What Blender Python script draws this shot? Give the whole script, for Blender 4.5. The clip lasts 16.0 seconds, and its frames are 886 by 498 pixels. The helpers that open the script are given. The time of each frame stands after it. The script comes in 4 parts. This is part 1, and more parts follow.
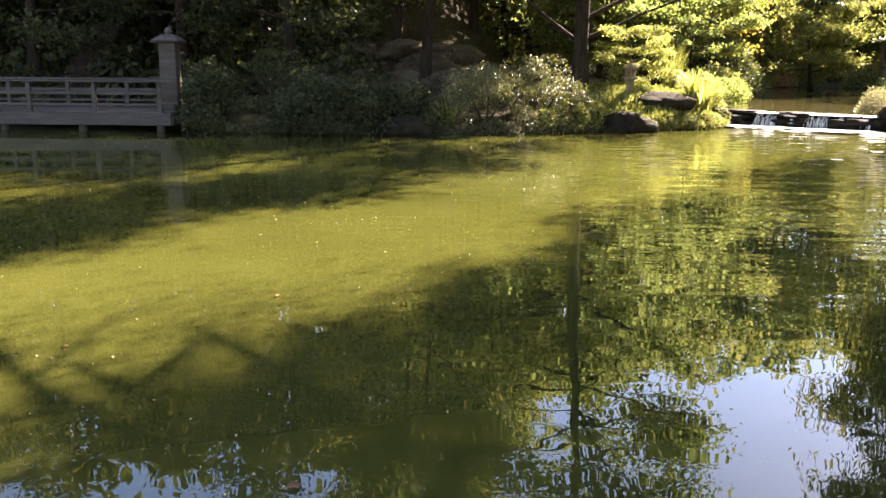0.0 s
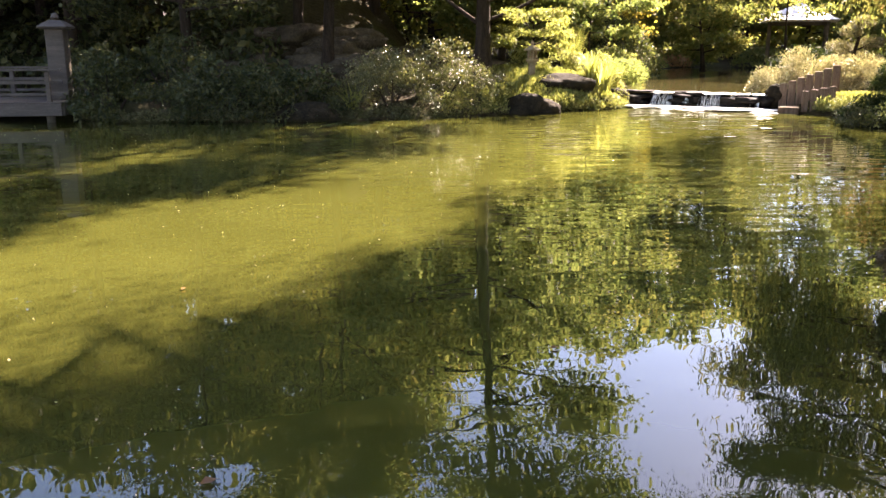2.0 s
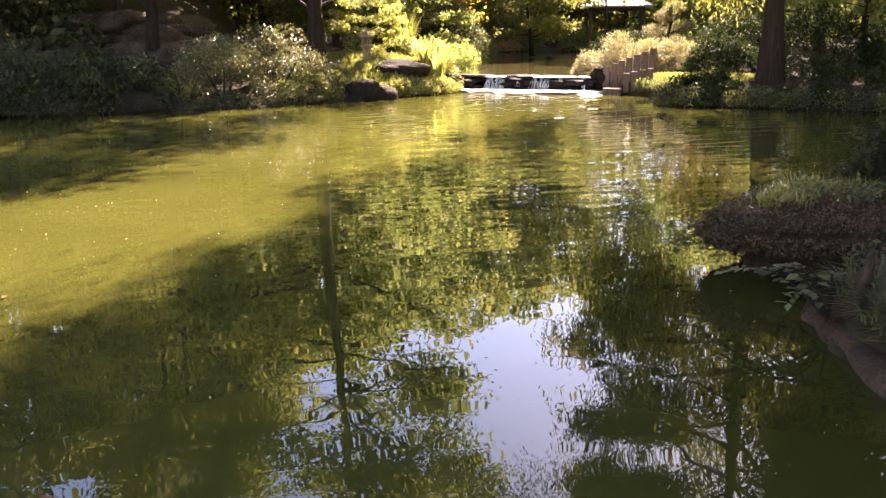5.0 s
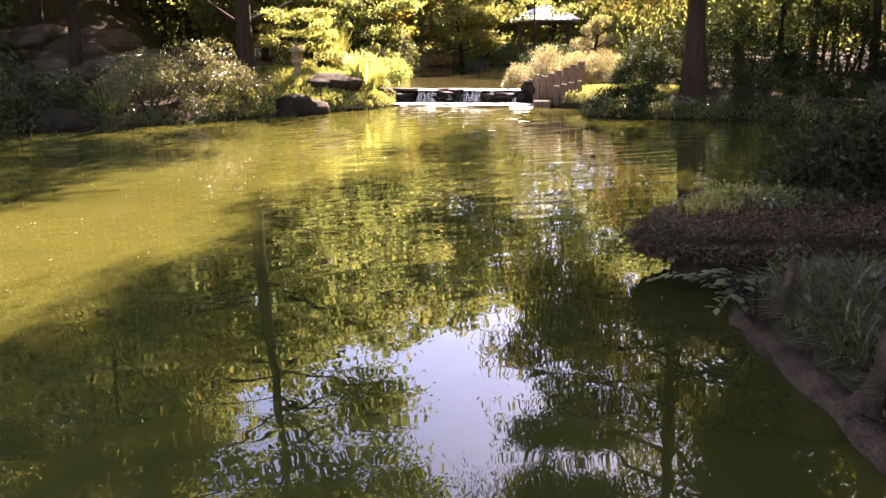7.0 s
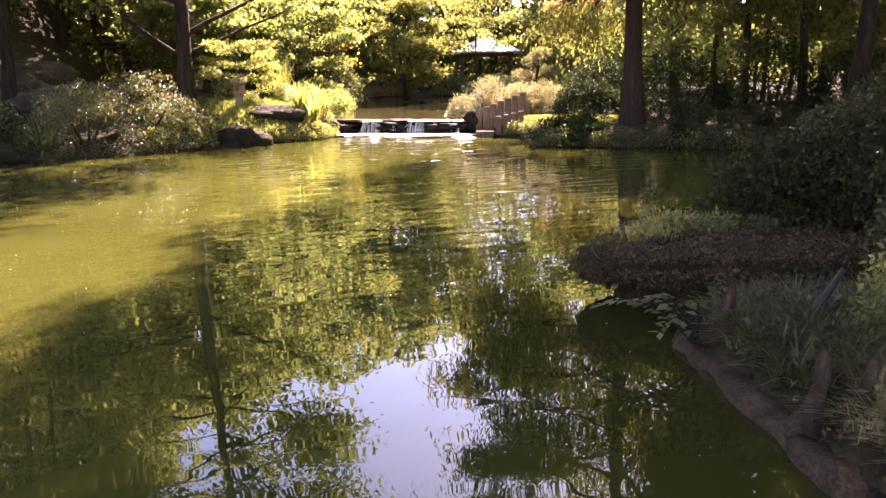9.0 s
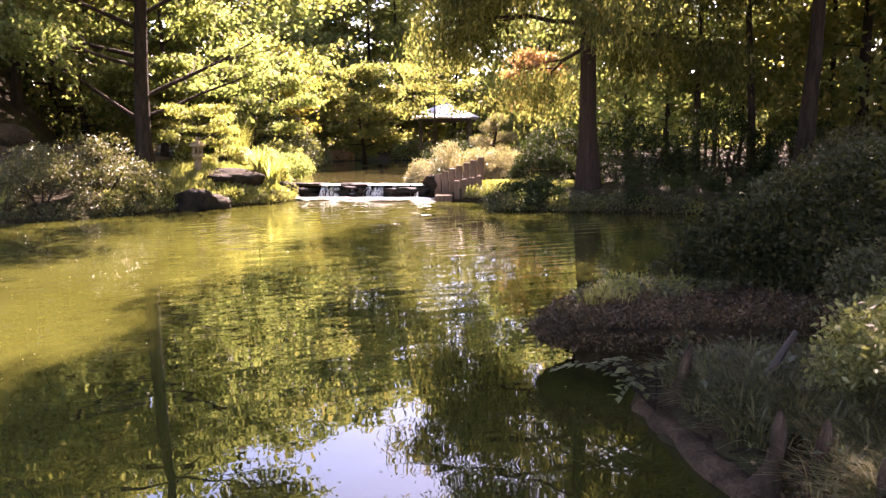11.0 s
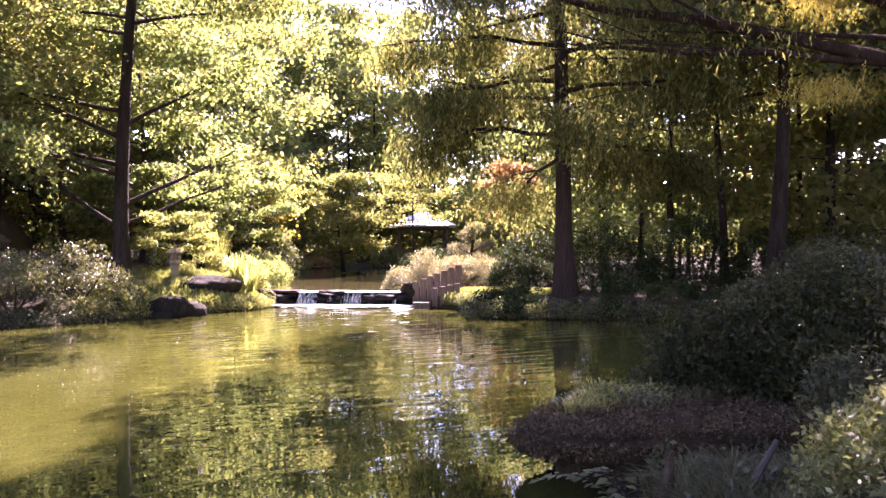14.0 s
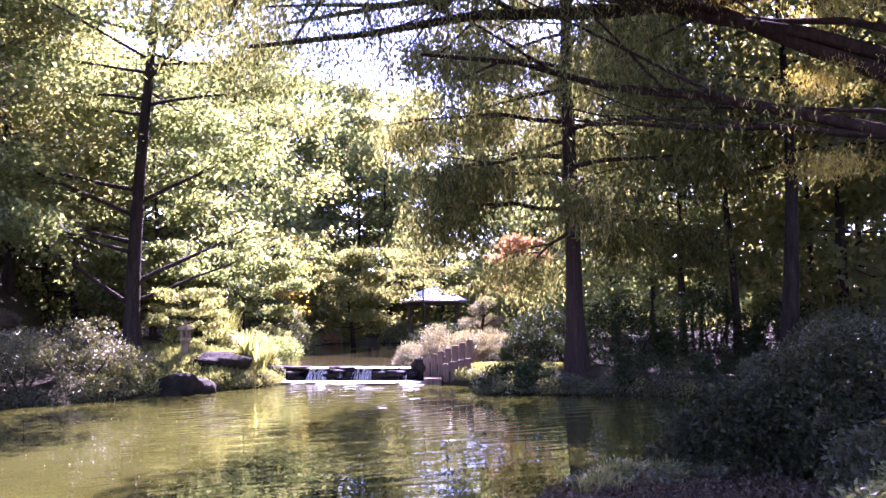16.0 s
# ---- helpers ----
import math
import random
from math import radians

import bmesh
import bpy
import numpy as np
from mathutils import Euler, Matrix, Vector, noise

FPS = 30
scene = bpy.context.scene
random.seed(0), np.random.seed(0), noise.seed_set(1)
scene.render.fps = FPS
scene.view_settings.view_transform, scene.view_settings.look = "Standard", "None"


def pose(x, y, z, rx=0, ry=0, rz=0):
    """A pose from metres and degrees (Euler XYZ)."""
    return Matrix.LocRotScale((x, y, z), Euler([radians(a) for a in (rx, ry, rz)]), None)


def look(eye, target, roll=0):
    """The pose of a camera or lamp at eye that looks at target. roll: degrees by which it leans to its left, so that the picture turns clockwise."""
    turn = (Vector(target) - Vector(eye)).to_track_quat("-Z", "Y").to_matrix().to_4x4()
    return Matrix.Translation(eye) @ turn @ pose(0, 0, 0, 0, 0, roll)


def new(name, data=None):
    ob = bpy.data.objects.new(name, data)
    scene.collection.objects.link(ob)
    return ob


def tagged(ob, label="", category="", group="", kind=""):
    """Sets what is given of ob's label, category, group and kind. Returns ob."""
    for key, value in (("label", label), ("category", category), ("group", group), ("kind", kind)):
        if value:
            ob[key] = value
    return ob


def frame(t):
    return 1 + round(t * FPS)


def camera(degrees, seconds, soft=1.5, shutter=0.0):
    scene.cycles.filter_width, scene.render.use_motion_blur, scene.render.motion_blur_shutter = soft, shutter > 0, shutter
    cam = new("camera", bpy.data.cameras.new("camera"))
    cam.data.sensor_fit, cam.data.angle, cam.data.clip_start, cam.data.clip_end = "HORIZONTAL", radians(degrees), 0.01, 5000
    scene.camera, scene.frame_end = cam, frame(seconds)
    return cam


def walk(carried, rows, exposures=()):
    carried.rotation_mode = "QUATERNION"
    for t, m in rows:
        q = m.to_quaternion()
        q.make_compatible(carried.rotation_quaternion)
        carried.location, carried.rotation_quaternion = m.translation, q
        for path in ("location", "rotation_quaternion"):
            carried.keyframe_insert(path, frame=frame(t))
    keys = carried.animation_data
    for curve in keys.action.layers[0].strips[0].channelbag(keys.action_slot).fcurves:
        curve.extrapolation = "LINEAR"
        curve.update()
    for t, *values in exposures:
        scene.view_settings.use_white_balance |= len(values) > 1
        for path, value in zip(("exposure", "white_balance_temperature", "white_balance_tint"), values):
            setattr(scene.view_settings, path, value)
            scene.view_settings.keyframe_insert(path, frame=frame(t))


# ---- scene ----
cam = camera(55.4, 16.0)
PATH = [
    (0.0, pose(0, 0, 2.0, 77.24, -0.48, 0.00)),
    (0.5, pose(0, 0, 2.0, 77.08, -0.34, -1.58)),
    (1.0, pose(0, 0, 2.0, 76.82, -0.24, -3.24)),
    (1.5, pose(0, 0, 2.0, 76.57, -0.07, -4.56)),
    (2.0, pose(0, 0, 2.0, 76.22, 0.06, -6.41)),
    (2.5, pose(0, 0, 2.0, 75.80, 0.16, -8.39)),
    (3.0, pose(0, 0, 2.0, 75.41, 0.16, -10.38)),
    (3.5, pose(0, 0, 2.0, 75.18, 0.17, -11.88)),
    (4.0, pose(0, 0, 2.0, 75.02, 0.22, -13.79)),
    (6.5, pose(0, 0, 2.0, 75.89, 0.53, -21.01)),
    (7.0, pose(0, 0, 2.0, 76.14, 0.56, -21.88)),
    (7.5, pose(0, 0, 2.0, 76.49, 0.73, -22.99)),
    (8.0, pose(0, 0, 2.0, 76.96, 0.75, -24.04)),
    (8.5, pose(0, 0, 2.0, 77.58, 0.73, -24.99)),
    (9.0, pose(0, 0, 2.0, 78.13, 0.66, -25.67)),
    (11.5, pose(0, 0, 2.0, 83.75, 0.12, -28.97)),
    (12.0, pose(0, 0, 2.0, 85.09, 0.03, -29.39)),
    (12.5, pose(0, 0, 2.0, 86.36, 0.03, -29.67)),
    (13.0, pose(0, 0, 2.0, 87.27, -0.02, -29.81)),
    (13.5, pose(0, 0, 2.0, 88.50, -0.01, -29.92)),
    (14.0, pose(0, 0, 2.0, 89.68, 0.05, -29.91)),
    (14.5, pose(0, 0, 2.0, 90.87, 0.17, -29.78)),
    (15.0, pose(0, 0, 2.0, 91.86, 0.25, -29.66)),
    (15.5, pose(0, 0, 2.0, 93.26, 0.31, -29.46)),
    (16.0, pose(0, 0, 2.0, 94.76, 0.43, -29.19)),
]
walk(cam, PATH, exposures=[(0.0, 3.5, 6600, 24), (4.0, 3.58, 6900, 33), (6.5, 3.65, 6900, 40), (9.0, 3.62, 6800, 44), (12.5, 3.66, 6500, 49), (14.0, 3.64, 5900, 58), (16.0, 3.58, 5100, 72)])

# ---- sky and sun ----
SUN_AZ, SUN_EL = 40.0, 40.0
world = bpy.data.worlds.new("sky")
scene.world = world
world.use_nodes = True
wn = world.node_tree
sky = wn.nodes.new("ShaderNodeTexSky")
sky.sky_type = "NISHITA"
sky.sun_disc = False
sky.sun_elevation = radians(SUN_EL)
sky.sun_rotation = radians(SUN_AZ)
sky.air_density, sky.dust_density, sky.ozone_density = 1.0, 0.5, 1.3
bg = wn.nodes["Background"]
bg.inputs["Strength"].default_value = 0.079
wn.links.new(sky.outputs["Color"], bg.inputs["Color"])
sun = new("sun", bpy.data.lights.new("sun", "SUN"))
sun.data.energy, sun.data.angle, sun.data.color = 4.8, radians(0.6), (1.0, 0.90, 0.74)
SUN_DIR = Vector((math.sin(radians(SUN_AZ)) * math.cos(radians(SUN_EL)), math.cos(radians(SUN_AZ)) * math.cos(radians(SUN_EL)), math.sin(radians(SUN_EL))))
sun.matrix_world = look(SUN_DIR * 80, (0, 0, 0))

# ---- materials ----
rng = np.random.default_rng(7)


def mat_base(name):
    m = bpy.data.materials.new(name)
    m.use_nodes = True
    nt = m.node_tree
    return m, nt, nt.nodes["Principled BSDF"]


def add(nt, kind, **sets):
    n = nt.nodes.new("ShaderNode" + kind)
    for k, v in sets.items():
        n.inputs[k].default_value = v
    return n


def ramp(nt, fac, stops):
    r = nt.nodes.new("ShaderNodeValToRGB")
    els = r.color_ramp.elements
    while len(els) < len(stops):
        els.new(0.5)
    for e, (p, c) in zip(els, stops):
        e.position, e.color = p, (*c, 1)
    nt.links.new(fac, r.inputs[0])
    return r.outputs[0]


def noise_fac(nt, scale, detail=5.0, stretch=None, rough=0.6):
    tc = nt.nodes.new("ShaderNodeTexCoord")
    out = tc.outputs["Object"]
    if stretch:
        mp = nt.nodes.new("ShaderNodeMapping")
        mp.inputs["Scale"].default_value = stretch
        nt.links.new(out, mp.inputs[0])
        out = mp.outputs[0]
    n = add(nt, "TexNoise", Scale=scale, Detail=detail, Roughness=rough)
    nt.links.new(out, n.inputs["Vector"])
    return n.outputs[0]


def mix_rgb(nt, fac, a, b, mode="MIX"):
    m = nt.nodes.new("ShaderNodeMix")
    m.data_type, m.blend_type = "RGBA", mode
    for sock, val in ((m.inputs[0], fac), (m.inputs[6], a), (m.inputs[7], b)):
        if isinstance(val, (int, float)):
            sock.default_value = val
        elif isinstance(val, tuple):
            sock.default_value = (*val, 1)
        else:
            nt.links.new(val, sock)
    return m.outputs[2]


def surface(name, stops, scale, fine=40.0, rough=0.85, bump=0.4, dist=0.02, stretch=None, metal=0.0):
    """A rough natural surface: large patches, fine grain and relief."""
    m, nt, b = mat_base(name)
    big = noise_fac(nt, scale, 5, stretch)
    small = noise_fac(nt, fine, 4, stretch)
    col = ramp(nt, big, stops)
    grain = ramp(nt, small, [(0.3, (0.55, 0.55, 0.55)), (0.7, (1.25, 1.25, 1.25))])
    nt.links.new(mix_rgb(nt, 1.0, col, grain, "MULTIPLY"), b.inputs["Base Color"])
    b.inputs["Roughness"].default_value, b.inputs["Metallic"].default_value = rough, metal
    b.inputs["Specular IOR Level"].default_value = 0.12 if rough > 0.75 else 0.5
    bp = add(nt, "Bump", Strength=bump, Distance=dist)
    total = nt.nodes.new("ShaderNodeMath")
    total.operation = "ADD"
    nt.links.new(big, total.inputs[0]), nt.links.new(small, total.inputs[1])
    nt.links.new(total.outputs[0], bp.inputs["Height"]), nt.links.new(bp.outputs[0], b.inputs["Normal"])
    return m


def foliage(name, stops, trans=0.45, gloss=0.2, rough=0.5):
    """Leaves: each island its own colour, light comes through."""
    m, nt, b = mat_base(name)
    geo = nt.nodes.new("ShaderNodeNewGeometry")
    col = ramp(nt, geo.outputs["Random Per Island"], stops)
    patch = ramp(nt, noise_fac(nt, 0.55, 3), [(0.3, (0.72, 0.78, 0.72)), (0.7, (1.2, 1.15, 1.1))])
    col = mix_rgb(nt, 1.0, col, patch, "MULTIPLY")
    col = mix_rgb(nt, 1.0, col, (1.13, 1.0, 0.94), "MULTIPLY")
    nt.links.new(col, b.inputs["Base Color"])
    b.inputs["Roughness"].default_value = rough
    b.inputs["Specular IOR Level"].default_value = gloss
    tr = nt.nodes.new("ShaderNodeBsdfTranslucent")
    warm = mix_rgb(nt, 1.0, col, (1.58, 1.74, 1.04), "MULTIPLY")
    nt.links.new(warm, tr.inputs["Color"])
    mx = add(nt, "MixShader", Fac=trans)
    nt.links.new(b.outputs[0], mx.inputs[1]), nt.links.new(tr.outputs[0], mx.inputs[2])
    nt.links.new(mx.outputs[0], nt.nodes["Material Output"].inputs["Surface"])
    return m


M_BARK = surface("bark", [(0.3, (0.022, 0.015, 0.010)), (0.6, (0.05, 0.035, 0.024)), (0.8, (0.085, 0.062, 0.044))], 3.0, 22, 0.95, 0.9, 0.03, (3, 3, 0.5))
M_CYPBARK = surface("cypress_bark", [(0.3, (0.03, 0.018, 0.012)), (0.6, (0.066, 0.04, 0.026)), (0.8, (0.11, 0.072, 0.05))], 4.0, 26, 0.95, 0.9, 0.03, (4, 4, 0.25))
M_ROCK = surface("rock", [(0.3, (0.012, 0.009, 0.005)), (0.55, (0.03, 0.022, 0.012)), (0.8, (0.07, 0.052, 0.03))], 2.2, 18, 0.9, 0.8, 0.05)
M_SLOPE = surface("earthy_rock", [(0.3, (0.045, 0.034, 0.021)), (0.55, (0.095, 0.073, 0.046)), (0.8, (0.16, 0.125, 0.082))], 1.2, 14, 0.95, 0.8, 0.05)
M_SLATE = surface("wet_stone", [(0.3, (0.008, 0.007, 0.005)), (0.6, (0.018, 0.014, 0.010)), (0.85, (0.05, 0.039, 0.026))], 2.5, 20, 0.78, 0.6, 0.03)
M_LANTERN = surface("granite", [(0.3, (0.20, 0.145, 0.075)), (0.6, (0.31, 0.235, 0.13)), (0.8, (0.39, 0.31, 0.19))], 5.0, 60, 0.9, 0.5, 0.01)
M_WOOD = surface("weathered_wood", [(0.3, (0.05, 0.035, 0.023)), (0.6, (0.09, 0.067, 0.047)), (0.85, (0.15, 0.115, 0.084))], 2.0, 30, 0.72, 0.5, 0.008, (0.6, 5, 5))
M_POST = surface("cut_timber", [(0.3, (0.12, 0.075, 0.048)), (0.6, (0.21, 0.14, 0.092)), (0.85, (0.30, 0.21, 0.145))], 4.0, 30, 0.85, 0.5, 0.01, (4, 4, 0.6))
M_SOIL = surface("soil", [(0.3, (0.024, 0.018, 0.008)), (0.5, (0.05, 0.038, 0.017)), (0.62, (0.042, 0.042, 0.014)), (0.8, (0.085, 0.066, 0.033))], 0.5, 9, 0.95, 0.9, 0.06)
M_CONCRETE = surface("old_concrete", [(0.3, (0.05, 0.031, 0.018)), (0.55, (0.105, 0.066, 0.038)), (0.8, (0.20, 0.128, 0.078))], 5.0, 40, 0.9, 0.9, 0.02)
M_ROOF = surface("pale_roof", [(0.3, (0.55, 0.50, 0.46)), (0.7, (0.75, 0.71, 0.67))], 2.0, 12, 0.35, 0.2, 0.01)
M_FOAM = surface("foam", [(0.3, (0.62, 0.62, 0.60)), (0.7, (0.85, 0.85, 0.83))], 6.0, 30, 0.35, 0.8, 0.03)
M_MULCH = surface("leaf_litter", [(0.3, (0.024, 0.016, 0.007)), (0.55, (0.055, 0.037, 0.016)), (0.8, (0.11, 0.078, 0.038))], 6.0, 45, 0.95, 1.0, 0.03)

M_KNEE = surface("knee_bark", [(0.3, (0.045, 0.028, 0.017)), (0.6, (0.095, 0.06, 0.036)), (0.8, (0.17, 0.112, 0.07))], 6.0, 40, 0.9, 0.8, 0.01, (3, 3, 0.8))

# dark tone that holds the shade of the wood as well as leaf colour
L_DARK = foliage("shade_dark_leaf", [(0, (0.027, 0.036, 0.015)), (0.6, (0.054, 0.066, 0.027)), (1, (0.115, 0.12, 0.052))], 0.42, 0.25, 0.5)
L_SHRUB = foliage("camellia_leaf", [(0.0, (0.044, 0.052, 0.02)), (0.6, (0.08, 0.09, 0.036)), (1.0, (0.17, 0.16, 0.085))], 0.25, 0.4, 0.4)
# darker copy of L_SHRUB: the mound's deep shade is put into the colour
L_MOUND = foliage("shaded_mound_leaf", [(0.0, (0.016, 0.022, 0.008)), (0.6, (0.034, 0.041, 0.014)), (1.0, (0.09, 0.085, 0.036))], 0.25, 0.14, 0.5)
L_CAMELLIA = foliage("glossy_camellia_leaf", [(0.0, (0.022, 0.032, 0.012)), (0.6, (0.045, 0.058, 0.022)), (1.0, (0.11, 0.115, 0.045))], 0.25, 0.22, 0.42)
L_GUM = foliage("sweetgum_leaf", [(0, (0.078, 0.107, 0.046)), (0.5, (0.124, 0.153, 0.064)), (1, (0.20, 0.215, 0.10))], 0.62, 0.15, 0.55)
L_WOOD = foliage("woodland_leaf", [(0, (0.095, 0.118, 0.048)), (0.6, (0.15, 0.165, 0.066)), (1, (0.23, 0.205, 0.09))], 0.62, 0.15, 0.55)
# gold leaf tone; also paints the sun on the near cypress sprays
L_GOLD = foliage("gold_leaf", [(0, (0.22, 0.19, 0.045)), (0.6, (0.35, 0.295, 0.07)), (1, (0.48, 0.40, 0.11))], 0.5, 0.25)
L_ORANGE = foliage("orange_leaf", [(0, (0.18, 0.10, 0.055)), (0.6, (0.27, 0.15, 0.08)), (1, (0.34, 0.24, 0.12))], 0.45, 0.25)
L_CYP = foliage("cypress_needle", [(0, (0.044, 0.058, 0.024)), (0.6, (0.106, 0.113, 0.046)), (1, (0.195, 0.18, 0.08))], 0.7, 0.15, 0.6)
L_LIME = foliage("lime_leaf", [(0, (0.14, 0.165, 0.055)), (0.6, (0.25, 0.265, 0.10)), (1, (0.40, 0.40, 0.19))], 0.5, 0.3)
L_GRASS = foliage("grass_blade", [(0, (0.10, 0.125, 0.04)), (0.6, (0.2, 0.215, 0.075)), (1, (0.34, 0.33, 0.15))], 0.4, 0.3)
L_LIRIOPE = foliage("dark_grass_blade", [(0.0, (0.035, 0.045, 0.018)), (0.6, (0.08, 0.092, 0.032)), (1.0, (0.26, 0.25, 0.12))], 0.2, 0.4, 0.42)
L_PALE = foliage("pale_azalea_leaf", [(0, (0.19, 0.185, 0.11)), (0.6, (0.34, 0.33, 0.21)), (1, (0.52, 0.51, 0.37))], 0.12, 0.3)
L_PINE = foliage("pine_needle", [(0, (0.10, 0.10, 0.06)), (0.6, (0.175, 0.168, 0.105)), (1, (0.27, 0.25, 0.17))], 0.3, 0.2)
# near black: holds the cove's shade, and blocks light in the added bank trees
L_JUNIPER = foliage("shade_dark_spray", [(0, (0.013, 0.024, 0.009)), (0.6, (0.027, 0.042, 0.015)), (1, (0.06, 0.076, 0.028))], 0.18, 0.1, 0.7)
L_FALLEN = foliage("fallen_leaf", [(0, (0.035, 0.023, 0.010)), (0.6, (0.10, 0.066, 0.032)), (0.94, (0.14, 0.098, 0.05)), (1, (0.26, 0.20, 0.12))], 0.1, 0.2)


def water_material(name, body, rough, wave, strength):
    m, nt, b = mat_base(name)
    murk = noise_fac(nt, 0.35, 4)
    col = ramp(nt, murk, [(0.3, tuple(c * 0.8 for c in body)), (0.7, tuple(c * 1.1 for c in body))])
    nt.links.new(col, b.inputs["Base Color"])
    b.inputs["Roughness"].default_value, b.inputs["IOR"].default_value = rough, 1.34
    swell = noise_fac(nt, wave, 1.0, (1.0, 1.1, 1))
    mp = nt.nodes.new("ShaderNodeMapping")
    mp.inputs["Rotation"].default_value, mp.inputs["Scale"].default_value = (0, 0, radians(23)), (0.7, 2.3, 1)
    crest = add(nt, "TexNoise", Scale=1.0, Detail=1.5, Roughness=0.6)
    fine = crest.outputs[0]
    b1 = add(nt, "Bump", Strength=strength, Distance=0.07)
    b2 = add(nt, "Bump", Strength=strength, Distance=0.012)
    # the small ripples spread from the weir and die away
    tc = nt.nodes.new("ShaderNodeTexCoord")
    nt.links.new(tc.outputs["Object"], mp.inputs[0]), nt.links.new(mp.outputs[0], crest.inputs["Vector"])
    dist = nt.nodes.new("ShaderNodeVectorMath")
    dist.operation = "DISTANCE"
    dist.inputs[1].default_value = (10.8, 25.5, 0)
    nt.links.new(tc.outputs["Object"], dist.inputs[0])
    fade = nt.nodes.new("ShaderNodeMapRange")
    for sock, v in zip(fade.inputs[1:5], (5.0, 22.0, 2.6, 0.05)):
        sock.default_value = v
    nt.links.new(dist.outputs["Value"], fade.inputs[0]), nt.links.new(fade.outputs[0], b2.inputs["Strength"])
    nt.links.new(swell, b1.inputs["Height"]), nt.links.new(fine, b2.inputs["Height"])
    nt.links.new(b1.outputs[0], b2.inputs["Normal"]), nt.links.new(b2.outputs[0], b.inputs["Normal"])
    return m


M_WATER = water_material("pond_water", (0.0485, 0.0500, 0.0098), 0.004, 2.6, 0.022)
M_WATER2 = water_material("upper_pond_water", (0.052, 0.046, 0.018), 0.012, 2.2, 0.03)


# ---- mesh helpers ----
def raw_mesh(name, V, F, mat, smooth=False):
    """V: (n,3) array; F: (m,k) array of faces with k corners."""
    V, F = np.asarray(V, np.float32), np.asarray(F, np.int32)
    me = bpy.data.meshes.new(name)
    k = F.shape[1]
    me.vertices.add(len(V)), me.loops.add(F.size), me.polygons.add(len(F))
    me.vertices.foreach_set("co", V.ravel())
    me.loops.foreach_set("vertex_index", F.ravel())
    me.polygons.foreach_set("loop_start", np.arange(0, F.size, k, dtype=np.int32))
    me.polygons.foreach_set("use_smooth", np.full(len(F), smooth))
    me.materials.append(mat)
    me.update(calc_edges=True)
    return me


def mesh_ob(name, V, F, mat, parent=None, label="", smooth=False):
    ob = new(name, raw_mesh(name, V, F, mat, smooth))
    ob.parent = parent
    return tagged(ob, label)


def part(name, bm, mat, parent, label="", smooth=False):
    me = bpy.data.meshes.new(name)
    bm.to_mesh(me)
    bm.free()
    me.materials.append(mat)
    for p in me.polygons:
        p.use_smooth = smooth
    ob = new(name, me)
    ob.parent = parent
    return tagged(ob, label)


def thing(name, x, y, z, label, category, group="", kind="", rz=0.0):
    ob = new(name)
    ob.matrix_basis = pose(x, y, z, 0, 0, rz)
    return tagged(ob, label, category, group, kind)


def box(bm, cx, cy, cz, sx, sy, sz, bevel=0.01, rz=0.0, rx=0.0, ry=0.0):
    m = pose(cx, cy, cz, rx, ry, rz) @ Matrix.Diagonal((sx, sy, sz, 1))
    r = bmesh.ops.create_cube(bm, size=1, matrix=m)
    if bevel:
        es = {e for v in r["verts"] for e in v.link_edges}
        bmesh.ops.bevel(bm, geom=list(es), offset=bevel, segments=1, affect="EDGES")
    return bm


def tube(pts, radii, sides=8, wob=0.0, cap=True):
    """A tapered tube along pts: V, F (quads)."""
    pts, radii = np.asarray(pts, float), np.asarray(radii, float)
    n = len(pts)
    tan = np.gradient(pts, axis=0)
    tan /= np.linalg.norm(tan, axis=1)[:, None]
    ref = np.array([1.0, 0, 0]) if abs(tan[0, 0]) < 0.8 else np.array([0, 1.0, 0])
    a = np.cross(tan, ref)
    a /= np.linalg.norm(a, axis=1)[:, None]
    b = np.cross(tan, a)
    th = np.linspace(0, 2 * np.pi, sides, endpoint=False)
    r = radii[:, None] * (1 + wob * rng.standard_normal((n, sides)))
    V = pts[:, None] + r[..., None] * (np.cos(th)[None, :, None] * a[:, None] + np.sin(th)[None, :, None] * b[:, None])
    i = np.arange(n - 1)[:, None] * sides
    j = np.arange(sides)[None]
    k = (j + 1) % sides
    F = np.stack([i + j, i + k, i + sides + k, i + sides + j], -1).reshape(-1, 4)
    return V.reshape(-1, 3), F


def join(parts_):
    Vs, Fs, o = [], [], 0
    for V, F in parts_:
        Vs.append(V), Fs.append(F + o)
        o += len(V)
    return np.concatenate(Vs), np.concatenate(Fs)


def leaf_geo(P, size, aspect=0.55, direc=None, spread=1.0, up=0.4, vary=0.35):
    """Kite-shaped folded leaves at P, each two triangles wide open as one quad."""
    n = len(P)
    d = rng.standard_normal((n, 3)) * spread
    if direc is not None:
        d += direc
    d /= np.linalg.norm(d, axis=1)[:, None] + 1e-9
    nrm = rng.standard_normal((n, 3))
    nrm[:, 2] += up * 3
    s = np.cross(d, nrm)
    s /= np.linalg.norm(s, axis=1)[:, None] + 1e-9
    h = np.cross(s, d)
    L = size * (1 + vary * rng.uniform(-1, 1, n))[:, None]
    W = L * aspect * 0.5
    V = np.stack([P, P + d * L * 0.5 + s * W + h * W * 0.3, P + d * L, P + d * L * 0.5 - s * W + h * W * 0.3], 1)
    return V.reshape(-1, 3), np.arange(4 * n).reshape(n, 4)


